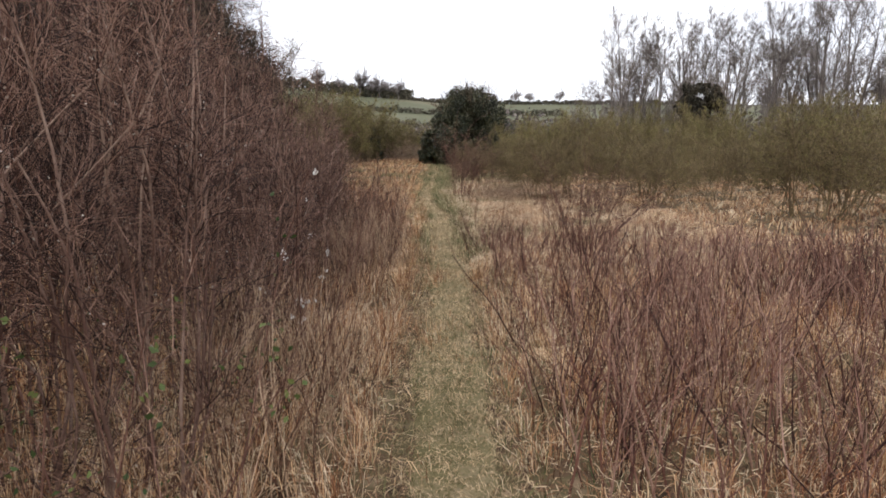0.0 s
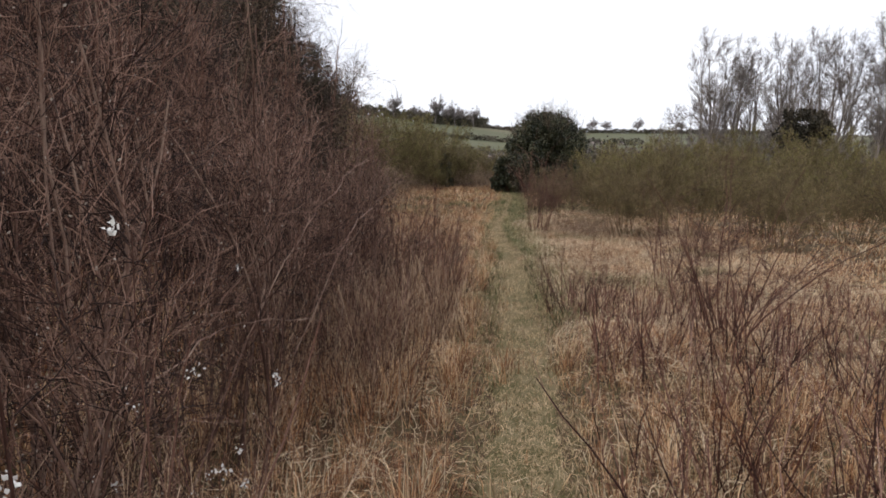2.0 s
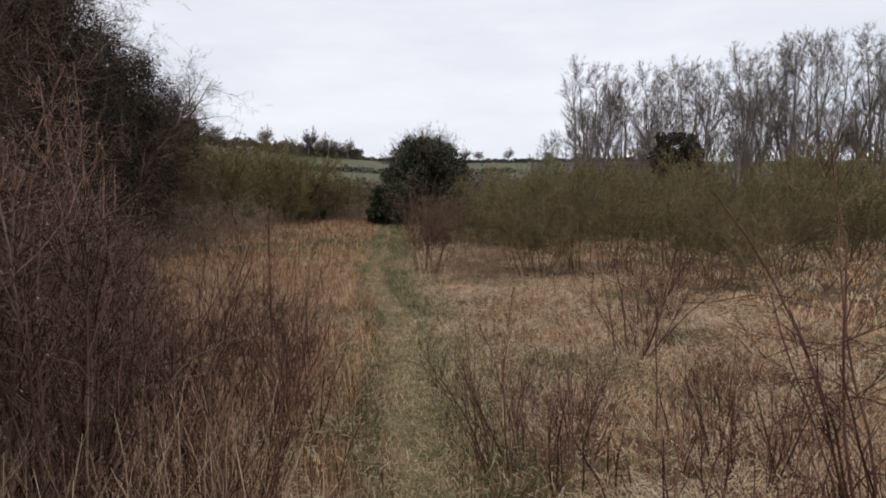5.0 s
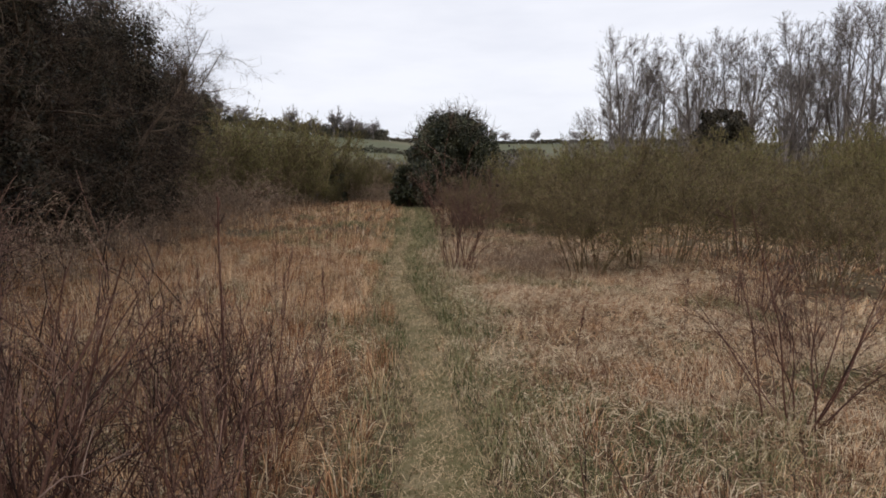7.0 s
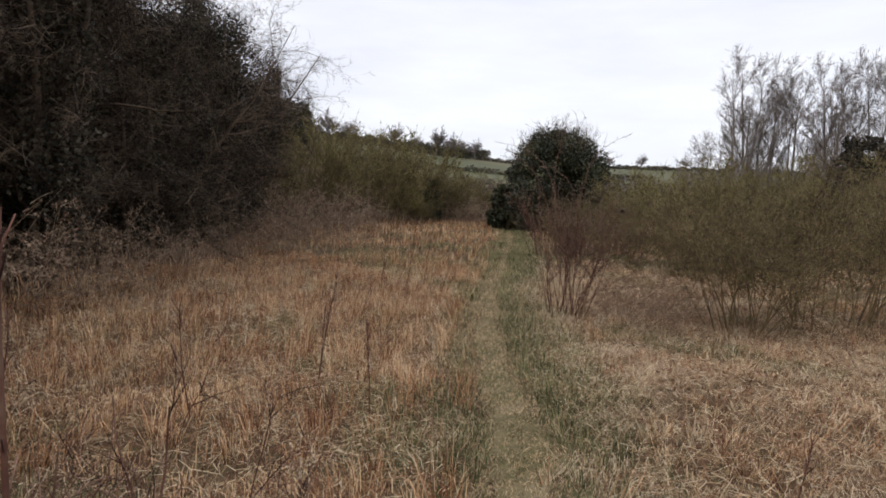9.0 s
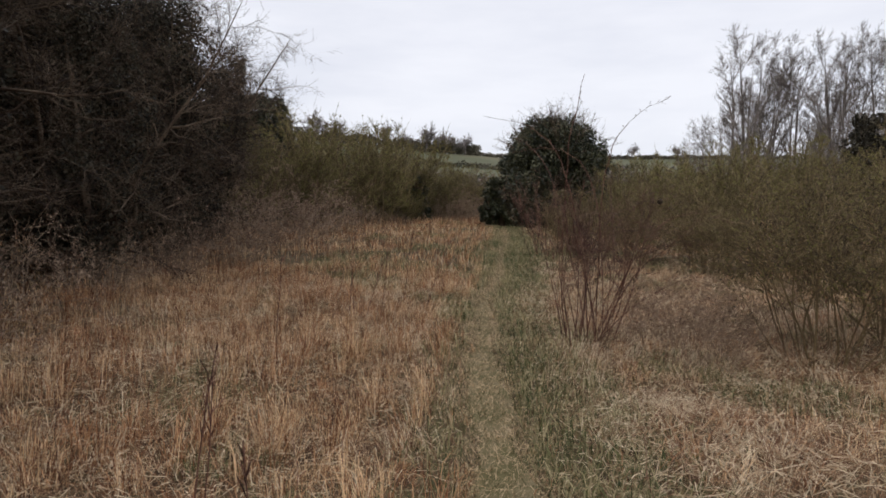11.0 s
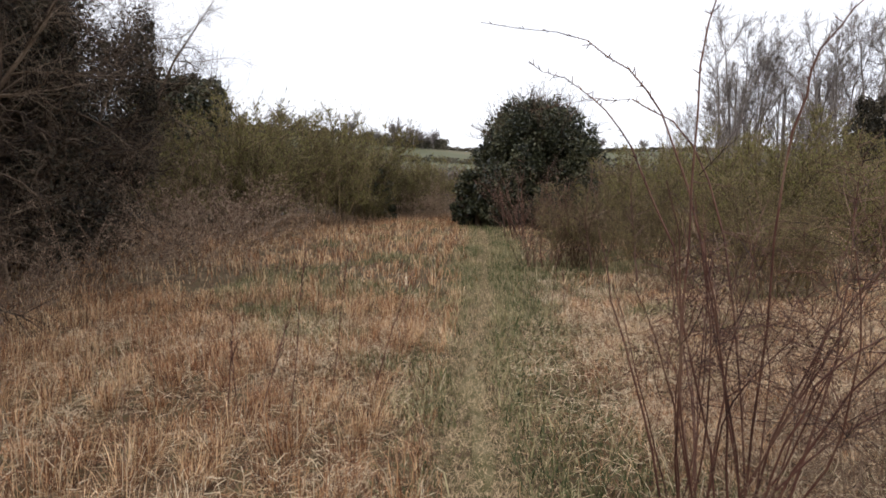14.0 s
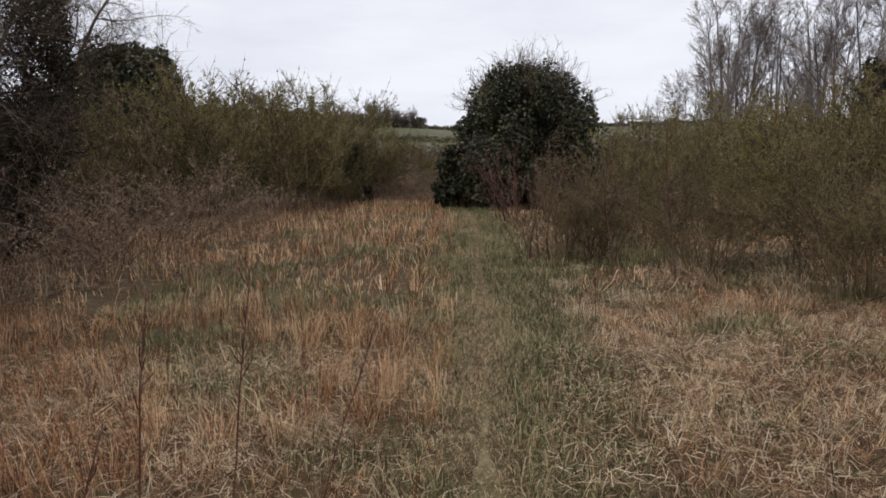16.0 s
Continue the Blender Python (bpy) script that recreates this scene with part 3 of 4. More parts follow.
place(thorn_a, settle(-1.68, 2.6, 0))
place(thorn_b, settle(-1.7, 4.3, 40))
for i, (x, y, turn, size) in enumerate(((-1.95, 0.9, 80, 1.0), (-1.88, 5.9, 190, 1.0), (-2.0, 7.6, 300, 1.0), (-2.1, 9.3, 20, 0.95), (-2.3, 11.0, 140, 0.85), (-3.1, 12.3, 250, 0.85))):
    copy_thing(thorn_a if i % 2 else thorn_b, settle(x, y, turn, size))
place(thorn_d, settle(-3.0, 3.4))
for x, y, turn, size in ((-3.3, 1.2, 50, 1.0), (-3.1, 5.6, 120, 1.0), (-3.2, 7.8, 210, 0.95), (-3.4, 10.0, 300, 0.85), (-4.9, 4.6, 20, 1.2), (-4.8, 7.4, 150, 1.15), (-4.9, 10.4, 80, 1.0), (-4.2, 12.2, 190, 0.75)):
    copy_thing(thorn_d, settle(x, y, turn, size))
for x, y, turn, size in ((1.0, 37.0, 30, 1.7), (2.0, 32.6, 70, 1.5), (0.95, 31.2, 150, 1.3), (0.68, 10.2, 10, 0.7), (3.3, 14.5, 80, 0.6), (4.2, 17.0, 190, 0.8), (1.1, 10.8, 240, 0.45), (2.3, 11.2, 100, 0.5)):
    copy_thing(thorn_c, settle(x, y, turn, size))
place(thorn_c, settle(-1.2, 9.2))
for x, y, turn, size in ((-1.5, 11.6, 60, 1.0), (-1.15, 12.6, 130, 0.85), (-2.0, 13.0, 200, 0.7), (-2.9, 12.6, 20, 0.9), (-1.1, 7.2, 300, 0.7), (-1.75, 10.6, 250, 1.15), (-2.5, 11.5, 330, 1.25), (-1.25, 10.9, 45, 0.85), (-2.4, 10.2, 160, 1.4)):
    copy_thing(thorn_c, settle(x, y, turn, size))
flowering = shrub("flowering_blackthorn", "slender blackthorn spray dotted with small white flowers", "bush", 36, 5, 1.75, 0.12, 0.14, 0.006, 7, 0.35, 4, 0.14, 40, 0.12, 0.05, BLACKTHORN, blossom=12, finest=0.0016)
place(flowering, settle(-0.82, 3.95))
copy_thing(flowering, settle(-1.05, 4.8, 150, 0.85))
sprig = shrub("privet_sapling", "slender sapling with a few young green leaves", "sapling", 37, 5, 1.75, 0.15, 0.12, 0.005, 3, 0.3, 3, 0.12, 40, 0.12, 0.05, BLACKTHORN, leaves=150, leafsize=0.02, leafmat=NEWLEAF, leafname="green_leaves", finest=0.0016)
place(sprig, settle(-0.78, 1.75))
copy_thing(sprig, settle(-1.0, 1.35, 120, 1.05))
copy_thing(sprig, settle(-1.15, 2.6, 220, 0.7))


def leaning_branch(points, rad, seed, label, mat=THORNSTEM, shoots=16, reach=0.16):
    """One long bent branch from the ground, with short bare side shoots."""
    rng = np.random.default_rng(seed)
    p = np.array(points, float)
    t = np.linspace(0, len(p) - 1, 18)
    c = np.stack([np.interp(t, np.arange(len(p)), p[:, k]) for k in range(3)], 1)
    for _ in range(3):
        c[1:-1] = 0.25 * c[:-2] + 0.5 * c[1:-1] + 0.25 * c[2:]
    c[1:-1] += rng.normal(0, 0.01, c[1:-1].shape)
    root = thing("leaning_branch", label, "branch", "leaning branches")
    part("stem", tubes("stem", [(c[None], np.linspace(rad, rad * 0.4, 18)[None], 6)], mat), root)
    s, d, r, own, k = sprout(rng, c[None], np.full((1, 18), rad * 0.5), shoots, 0.3, 1.0, 45)
    P, R = grow(rng, s, d, reach * rng.uniform(0.3, 1.3, len(s)), np.full(len(s), 0.0025), 3, 0.15, 0.05, 0.6)
    tagged(part("twig_mass", tubes("twig_mass", [(P, R, 3)], mat), root), kind="stuff")
    return root


leaning_branch([(-1.5, 5.3, -0.15), (-1.25, 5.75, 0.9), (-1.15, 6.17, 1.22), (-1.15, 6.5, 1.33), (-1.15, 7.0, 1.52), (-1.1, 7.4, 1.62)], 0.005, 1, "pale weathered branch leaning out of the thicket")
leaning_branch([(-1.5, 6.3, -0.15), (-1.2, 6.9, 0.95), (-1.15, 7.24, 1.16), (-1.15, 7.8, 1.25), (-1.15, 8.3, 1.33)], 0.0055, 2, "pale bent branch leaning out of the thicket")
leaning_branch([(-1.6, 4.3, -0.15), (-1.3, 4.5, 0.7), (-1.15, 4.85, 0.86), (-1.15, 5.3, 0.87), (-1.12, 6.25, 0.66)], 0.005, 3, "brown bramble cane arching over the footpath's edge", THORNSTEM, 7, 0.1)
leaning_branch([(-1.6, 9.2, -0.15), (-1.25, 9.6, 0.66), (-1.15, 10.0, 0.75), (-1.12, 10.4, 0.73), (-1.05, 10.85, 0.66)], 0.0055, 4, "pale grey branch bent low over dead weeds")
sapling = shrub("young_sapling", "slender pale grey sapling with fine bare twigs", "sapling", 38, 1, 2.4, 0.02, 0.06, 0.016, 22, 0.75, 6, 0.28, 55, 0.14, 0.03, THORNSTEM, finest=0.003, group="young saplings", stemname="trunk", first=0.2)
place(sapling, settle(2.2, 28.9))
for x, y, turn, size in ((1.6, 30.0, 90, 0.95), (0.6, 38.5, 200, 0.9), (3.9, 29.0, 300, 0.85), (1.2, 33.0, 30, 1.0)):
    copy_thing(sapling, settle(x, y, turn, size))

# ---------------------------------------------------------------- dog roses
rose = shrub("dog_rose_bush", "leafless dog rose with arching reddish-brown canes in the meadow", "bush", 41, 15, 1.75, 0.22, 0.42, 0.008, 7, 0.6, 5, 0.2, 45, 0.14, 0.0, ROSECANE, group="dog roses", droop=0.05, finest=0.0022, first=0.3, stemname="cane")
place(rose, settle(2.0, 9.1, 70))
copy_thing(rose, settle(2.25, 12.7, 160, 0.8))
big_rose = shrub("dog_rose_bush", "large dog rose, upright reddish stems and tall arching canes", "bush", 43, 24, 1.65, 0.3, 0.34, 0.0065, 10, 0.62, 6, 0.22, 50, 0.16, -0.03, ROSECANE, group="dog roses", droop=0.04, finest=0.0022, first=0.42, bias=(0.16, 0.0), clear=-0.35, stemname="cane")
place(big_rose, settle(0.6, 20.65))


def arching_cane(parent, points, rad, seed):
    """One long cane through a few bends, with thorny buds and short side shoots."""
    rng = np.random.default_rng(seed)
    p = np.array(points, float)
    t = np.linspace(0, len(p) - 1, 15)
    c = np.stack([np.interp(t, np.arange(len(p)), p[:, k]) for k in range(3)], 1)
    for _ in range(3):
        c[1:-1] = 0.25 * c[:-2] + 0.5 * c[1:-1] + 0.25 * c[2:]
    c[1:-1] += rng.normal(0, 0.008, c[1:-1].shape)
    cane = part("arching_cane", tubes("arching_cane", [(c[None], np.linspace(rad, rad * 0.35, 15)[None], 6)], ROSECANE), parent)
    s, d, r, own, k = sprout(rng, c[None], np.full((1, 15), rad * 0.5), 34, 0.25, 1.0, 50)
    P, R = grow(rng, s, d, rng.uniform(0.012, 0.05, len(s)), np.full(len(s), 0.0028), 1, 0.1, 0.1, 0.7)
    tagged(part("bud_mass", tubes("bud_mass", [(P, R, 3)], ROSECANE), cane), kind="stuff")


arching_cane(big_rose, [(-0.2, -0.1, 0), (-0.3, -0.4, 0.6), (-0.3, -0.45, 1.3), (-0.24, -0.45, 2.1), (-0.2, -0.45, 2.5), (-0.1, -0.45, 2.85)], 0.0065, 1)
arching_cane(big_rose, [(0.1, -0.1, 0), (0.0, -0.2, 0.9), (-0.15, -0.2, 1.46), (-0.25, -0.11, 1.91), (-0.34, -0.02, 2.13), (-0.48, 0.07, 2.32), (-0.72, 0.16, 2.47), (-1.13, 0.25, 2.53)], 0.0065, 2)
arching_cane(big_rose, [(0.0, -0.05, 0), (-0.15, -0.1, 1.0), (-0.3, -0.05, 1.61), (-0.41, 0.08, 1.89), (-0.51, 0.2, 2.08), (-0.65, 0.33, 2.24), (-0.87, 0.45, 2.37)], 0.006, 3)
arching_cane(big_rose, [(0.2, 0.1, 0), (0.25, 0.4, 1.3), (0.12, 0.6, 1.95), (-0.15, 0.75, 2.2), (-0.35, 0.9, 2.26), (-0.6, 1.02, 2.23), (-0.82, 1.15, 2.2)], 0.006, 7)
arching_cane(big_rose, [(0.1, -0.1, 0), (0.07, -0.45, 1.6), (0.13, -0.45, 2.0), (0.23, -0.45, 2.25), (0.43, -0.45, 2.48), (0.73, -0.45, 2.6)], 0.006, 4)
arching_cane(big_rose, [(0.1, -0.2, 0), (0.12, -0.4, 0.56), (0.29, -0.45, 0.92), (0.52, -0.45, 1.07), (0.86, -0.45, 1.16), (1.23, -0.45, 1.14)], 0.006, 5)
arching_cane(big_rose, [(0.2, 0.1, 0), (0.35, 0.0, 0.7), (0.7, -0.1, 1.35), (1.15, -0.1, 1.5), (1.6, -0.1, 1.3)], 0.007, 6)
gall = bmesh.new()
bmesh.ops.create_icosphere(gall, subdivisions=2, radius=0.028)
for v in gall.verts:
    v.co *= 1 + 0.35 * (noise.noise(v.co * 90))
gm = bpy.data.meshes.new("gall")
gall.to_mesh(gm)
gm.materials.append(GALL)
part("gall", gm, big_rose, "dark mossy gall").location = (0.66, -0.45, 1.57)

# ---------------------------------------------------------------- sallow scrub
sallow = shrub("sallow_bush", "leafless olive-brown sallow bush thick with fine upright twigs", "bush", 51, 24, 2.3, 0.55, 0.46, 0.013, 12, 0.85, 8, 0.36, 44, 0.14, 0.03, SALLOW, sub=2, leaves=7000, leafsize=0.026, leafmat=BUD, group="sallow scrub", finest=0.0032, first=0.4)
sallow_b = shrub("sallow_bush", "broad leafless olive-green sallow bush with opening buds", "bush", 52, 26, 2.5, 0.8, 0.52, 0.015, 12, 0.95, 8, 0.4, 44, 0.14, 0.03, SALLOW, sub=2, leaves=9000, leafsize=0.028, leafmat=BUD, group="sallow scrub", finest=0.0035, first=0.38)
sallow_c = shrub("sallow_thicket", "tall dense olive-brown sallow thicket behind the meadow", "bush", 54, 18, 3.1, 0.9, 0.4, 0.02, 12, 1.1, 9, 0.5, 36, 0.12, 0.06, SALLOW, leaves=14000, leafsize=0.045, leafmat=BUD, group="sallow thicket", finest=0.007, first=0.12)
place(sallow, settle(2.95, 20.3, 10, 0.82))
place(sallow_b, settle(4.5, 21.2, 0, 0.9))
place(sallow_c, settle(4.9, 30.0, 0, 0.85))
rng = np.random.default_rng(53)
for i, (x, y, size) in enumerate(((5.9, 18.2, .85), (6.8, 22.6, 1.0), (8.6, 20.5, 1.05), (8.6, 15.0, 1.1), (9.4, 12.2, 1.15), (1.6, 31.2, .75), (2.9, 29.8, .85), (3.9, 27.4, .8))):
    copy_thing((sallow, sallow_b)[i % 2], settle(x, y, rng.uniform(0, 360), size))
for x, y, size in ((7.0, 29.5, .86), (9.6, 27.0, .86), (12.5, 29, .95), (11.5, 22.5, .9), (14.5, 25, .95), (12.0, 15.5, 1.15), (11.6, 18.8, 1.0), (3.2, 33.5, .85), (5.8, 34.0, .92), (8.8, 33.5, .95), (12, 35, 1.05), (16, 32, 1.1), (4.6, 38.5, .95), (7.4, 39.5, 1.1), (11, 41, 1.25), (15.5, 41, 1.3), (20.5, 37, 1.3), (19, 28, 1.1),
                   (6.6, 47, 1.15), (10, 49, 1.4), (15, 50, 1.5), (20, 48, 1.55), (26, 46, 1.6), (26, 36, 1.4), (30, 50, 1.7), (35, 44, 1.6),
                   (-8.4, 40, 1.45), (-7.0, 42.6, 1.5), (-9.8, 43.6, 1.75), (-6.3, 46.0, 1.65), (-8.2, 47.5, 1.7), (-11.5, 40.5, 1.75), (-12.5, 46, 2.0), (-9.9, 39.2, 1.45), (-5.7, 48.5, 1.5), (-4.3, 49.8, 1.1), (-7.6, 50.0, 1.75), (-2.4, 52.0, 1.05), (-0.2, 52.5, 1.1), (-4.6, 51.5, 1.2), (2.6, 51, 1.0), (-3.4, 54, 1.2), (-5.2, 45.4, .62)):
    copy_thing(sallow_c, settle(x, y, rng.uniform(0, 360), size))


# ---------------------------------------------------------------- ivy-covered trees
def ivy_tree(name, label, seed, height, wide, depth, leaves, size=0.13, twigs=60, clumps=60, broad=False, bark=HAWBARK, leafmat=IVY, leaflabel="dark glossy evergreen ivy leaves"):
    """A trunk and limbs hung with clumps of ivy; bare twigs stick out of the crown."""
    rng = np.random.default_rng(seed)
    root = thing(name, label, "tree")
    st = np.array([[0.0, 0, 0], [0.2, 0.1, 0], [-0.25, 0.1, 0]])
    P0, R0 = grow(rng, st, np.array([[0.05, 0, 1.0], [0.25, 0.1, 1], [-0.3, 0.1, 1]]), np.full(3, height * 0.85), np.array([0.16, 0.1, 0.11]), 7, 0.08, 0.03, 0.25)
    s, d, r, own, t = sprout(rng, P0, R0, 9, 0.2, 0.95, 55)
    P1, R1 = grow(rng, s, d, wide * 0.42 * rng.uniform(0.5, 1.1, len(s)), r * 0.5, 5, 0.12, 0.05, 0.2)
    for i in range(3):
        part("trunk", tubes("trunk", [(P0[i:i + 1], R0[i:i + 1], 8)], bark), root)
    for i in range(len(P1)):
        part("limb", tubes("limb", [(P1[i:i + 1], R1[i:i + 1], 5)], bark), root)
    # clumps over an uneven dome
    h = rng.uniform(0.04, 0.95, clumps)
    prof = np.interp(h, [0, 0.15, 0.4, 0.65, 0.85, 1], [0.9, 1.0, 1.0, 0.97, 0.9, 0.6] if broad else [0.98, 1.0, 1.0, 0.87, 0.6, 0.2])
    a = rng.uniform(0, 2 * np.pi, clumps)
    rr = np.sqrt(rng.uniform(0.04, 1.0, clumps)) * prof * 0.93 * (1 + 0.1 * np.sin(3 * a + 5 * h))
    mid = height * 0.5
    C = np.stack([np.cos(a) * wide / 2 * rr, np.sin(a) * depth / 2 * rr, h * height * 0.96], 1)
    rad = rng.uniform(0.055, 0.12, clumps) * (wide + depth) / 2
    own = rng.integers(0, clumps, leaves)
    L = unit(rng.normal(size=(leaves, 3)))
    pts = C[own] + L * (rad[own] * rng.uniform(0.75, 1.06, leaves))[:, None]
    pts[:, 2] = np.maximum(pts[:, 2], 0.05)
    tagged(part("ivy_foliage", leaf_mesh("ivy_foliage", pts, size, rng, leafmat, 0.6, 0.9), root, leaflabel), kind="stuff")
    top = C[np.argsort(C[:, 2])[-max(4, clumps // 3):]]
    st = top[rng.integers(0, len(top), twigs)]
    dd = unit(st - np.array([0, 0, mid - height * 0.2])) + rng.normal(0, 0.35, (twigs, 3))
    P2, R2 = grow(rng, st, dd, height * 0.2 * rng.uniform(0.6, 1.4, twigs), np.full(twigs, 0.012), 4, 0.15, 0.05, 0.3)
    s, d, r, own, t = sprout(rng, P2, R2, 7, 0.3, 1.0, 45)
    P3, R3 = grow(rng, s, d, height * 0.06 * rng.uniform(0.5, 1.4, len(s)), np.full(len(s), 0.006), 2, 0.15, 0.03)
    tagged(part("bare_twig_mass", tubes("bare_twig_mass", [(P2, R2, 3), (P3, R3, 3)], bark), root), kind="stuff")
    return root


ivy = ivy_tree("ivy_covered_tree", "rounded dark green tree smothered in ivy, bare twigs on top", 61, 4.88, 5.6, 5.3, 84000, 0.1, 260, 270)
place(ivy, settle(1.75, 43.5, 0))
place(ivy_tree("ivy_mound", "low dark ivy mound at the foot of the ivy tree", 62, 2.2, 2.4, 2.0, 14000, 0.11, 20, 60), settle(-0.55, 43.0))
place(ivy_tree("ivy_clad_tree", "dark brownish ivy-clad tree standing among scrub", 63, 6.3, 3.6, 4.0, 26000, 0.14, 60, 150, True, HAWBARK, SCRUB_CROWNSHADE, "dull dark evergreen leaves"), settle(19.9, 52))
place(ivy_tree("ivy_clad_tree", "broad dark ivy-clad tree at the hedge's end", 64, 6.5, 4.4, 4.0, 34000, 0.13, 60, 200, True), settle(-12.3, 43.5))
place(ivy_tree("evergreen_bush", "small dark evergreen bush at the scrub's edge", 65, 2.5, 1.4, 1.4, 6000, 0.11, 40, 40), settle(-5.0, 46.8))


# ---------------------------------------------------------------- hawthorns of the old hedge
def hawthorn(name, label, seed, height, wide, leaves=9000, stems=6):
    rng = np.random.default_rng(seed)
    root = thing(name, label, "tree", "old hawthorn hedge")
    a = np.arange(stems) * 2 * np.pi / stems + rng.uniform(0, 1, stems)
    st = np.stack([0.4 * np.cos(a), 0.4 * np.sin(a), np.zeros(stems)], 1)
    d = np.stack([0.19 * np.cos(a), 0.19 * np.sin(a), np.ones(stems)], 1)
    P0, R0 = grow(rng, st, d, height * 0.9 * rng.uniform(0.75, 1.0, stems), rng.uniform(0.07, 0.12, stems), 7, 0.1, 0.03, 0.06)
    s, d, r, own, t = sprout(rng, P0, R0, 32, 0.06, 0.99, 60)
    P1, R1 = grow(rng, s, d, wide * 0.5 * rng.uniform(0.4, 1.1, len(s)) * (1.1 - 0.45 * t), np.minimum(r * 0.45, 0.03), 6, 0.22, -0.03, 0.2)
    s, d, r, own, t = sprout(rng, P1, R1, 24, 0.08, 1.0, 48)
    P2, R2 = grow(rng, s, d, 0.62 * rng.uniform(0.4, 1.3, len(s)), np.minimum(r * 0.5, 0.008), 3, 0.32, -0.06, 0.4)
    s, d, r, own, t = sprout(rng, P2, R2, 3, 0.15, 1.0, 50)
    P3, R3 = grow(rng, s, d, 0.24 * rng.uniform(0.4, 1.4, len(s)), np.full(len(s), 0.0045), 1, 0.2, 0)
    for i in range(stems):
        part("trunk", tubes("trunk", [(P0[i:i + 1], R0[i:i + 1], 7)], HAWBARK), root)
    for i in range(len(P1)):
        if R1[i, 0] > 0.025:
            part("branch", tubes("branch", [(P1[i:i + 1], R1[i:i + 1], 4)], HAWBARK), root)
    thin = R1[:, 0] <= 0.025
    tagged(part("twig_mass", tubes("twig_mass", [(P1[thin], R1[thin], 4), (P2, R2, 3), (P3, R3, 3)], HAWBARK), root), kind="stuff")
    # ivy climbs the trunks; dark leaves in the crown's heart imitate shade between twigs
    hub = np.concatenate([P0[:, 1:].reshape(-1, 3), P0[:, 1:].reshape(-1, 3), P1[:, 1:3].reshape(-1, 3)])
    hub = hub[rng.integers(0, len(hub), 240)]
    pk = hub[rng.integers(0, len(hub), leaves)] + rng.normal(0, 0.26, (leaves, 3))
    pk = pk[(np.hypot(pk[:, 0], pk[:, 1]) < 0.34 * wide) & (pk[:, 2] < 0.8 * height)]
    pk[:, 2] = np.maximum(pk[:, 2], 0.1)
    tagged(part("ivy_foliage", leaf_mesh("ivy_foliage", pk, 0.085, rng, SCRUB_CROWNSHADE, 0.5, 0.7), root, "dull dark ivy, and leaf fill standing in for shade among the inner twigs"), kind="stuff")
    return root


haw_a = hawthorn("hawthorn_tree", "tall dark leafless hawthorn tangled with ivy", 71, 11.0, 6.2, 56000, 7)
haw_b = hawthorn("hawthorn_tree", "dense dark hawthorn with drooping twiggy sides", 72, 9.0, 5.6, 48000, 7)
place(haw_a, settle(-8.7, 21.5))
place(haw_b, settle(-9.4, 29.6, 0, 0.93))
for i, (x, y, turn, size) in enumerate(((-8.8, 25.6, 100, 0.92), (-10.2, 33.2, 200, 0.8), (-7.9, 17.2, 300, 0.9), (-12.5, 27.5, 40, 1.05), (-7.0, 13.2, 20, 0.85), (-12.0, 20, 150, 1.05), (-7.2, 7.5, 80, 0.8), (-11.0, 15.5, 220, 1.0), (-12.8, 24, 270, 1.1), (-10.7, 23.4, 60, 1.0), (-10.6, 18.4, 190, 1.0), (-11.6, 30.6, 20, 1.0), (-13.6, 31.5, 110, 1.15))):
    copy_thing((haw_a, haw_b)[(i + 1) % 2], settle(x, y, turn, size))

# ---------------------------------------------------------------- brambles at the hedge's foot
bramble = shrub("bramble_bush", "tangled leafless reddish-brown bramble at the hedge's foot", "bush", 81, 38, 2.3, 0.7, 0.75, 0.006, 6, 0.6, 5, 0.22, 50, 0.2, 0.0, BRAMBLE, group="brambles", droop=0.16, leaves=2600, leafsize=0.035, leafmat=DEADLEAF, leafname="dead_leaf_mass", finest=0.003)
place(bramble, settle(-6.8, 20.8, 0, 0.95))
rng = np.random.default_rng(82)
for x, y, size in ((-6.9, 23.4, .7), (-7.1, 25.8, .78), (-7.2, 28.2, 1.0), (-7.2, 30.6, 1.25), (-7.4, 33, 1.45), (-7.5, 35.2, 1.5), (-7.6, 37.6, 1.35), (-7.0, 40.0, .8), (-6.2, 42.4, .6), (-6.4, 18.2, 1.05), (-5.9, 15.6, 1.1), (-5.9, 13.4, 1.0), (-5.4, 44.2, .45), (-3.6, 48, 1.1), (-2.0, 48.5, 1.0), (-3.0, 50.0, 1.4), (-1.2, 50.2, 1.3), (1.35, 20.6, .45), (1.85, 21.1, .55), (2.4, 21.6, .6), (1.7, 20.0, .4)):
    copy_thing(bramble, settle(x, y, rng.uniform(0, 360), size))


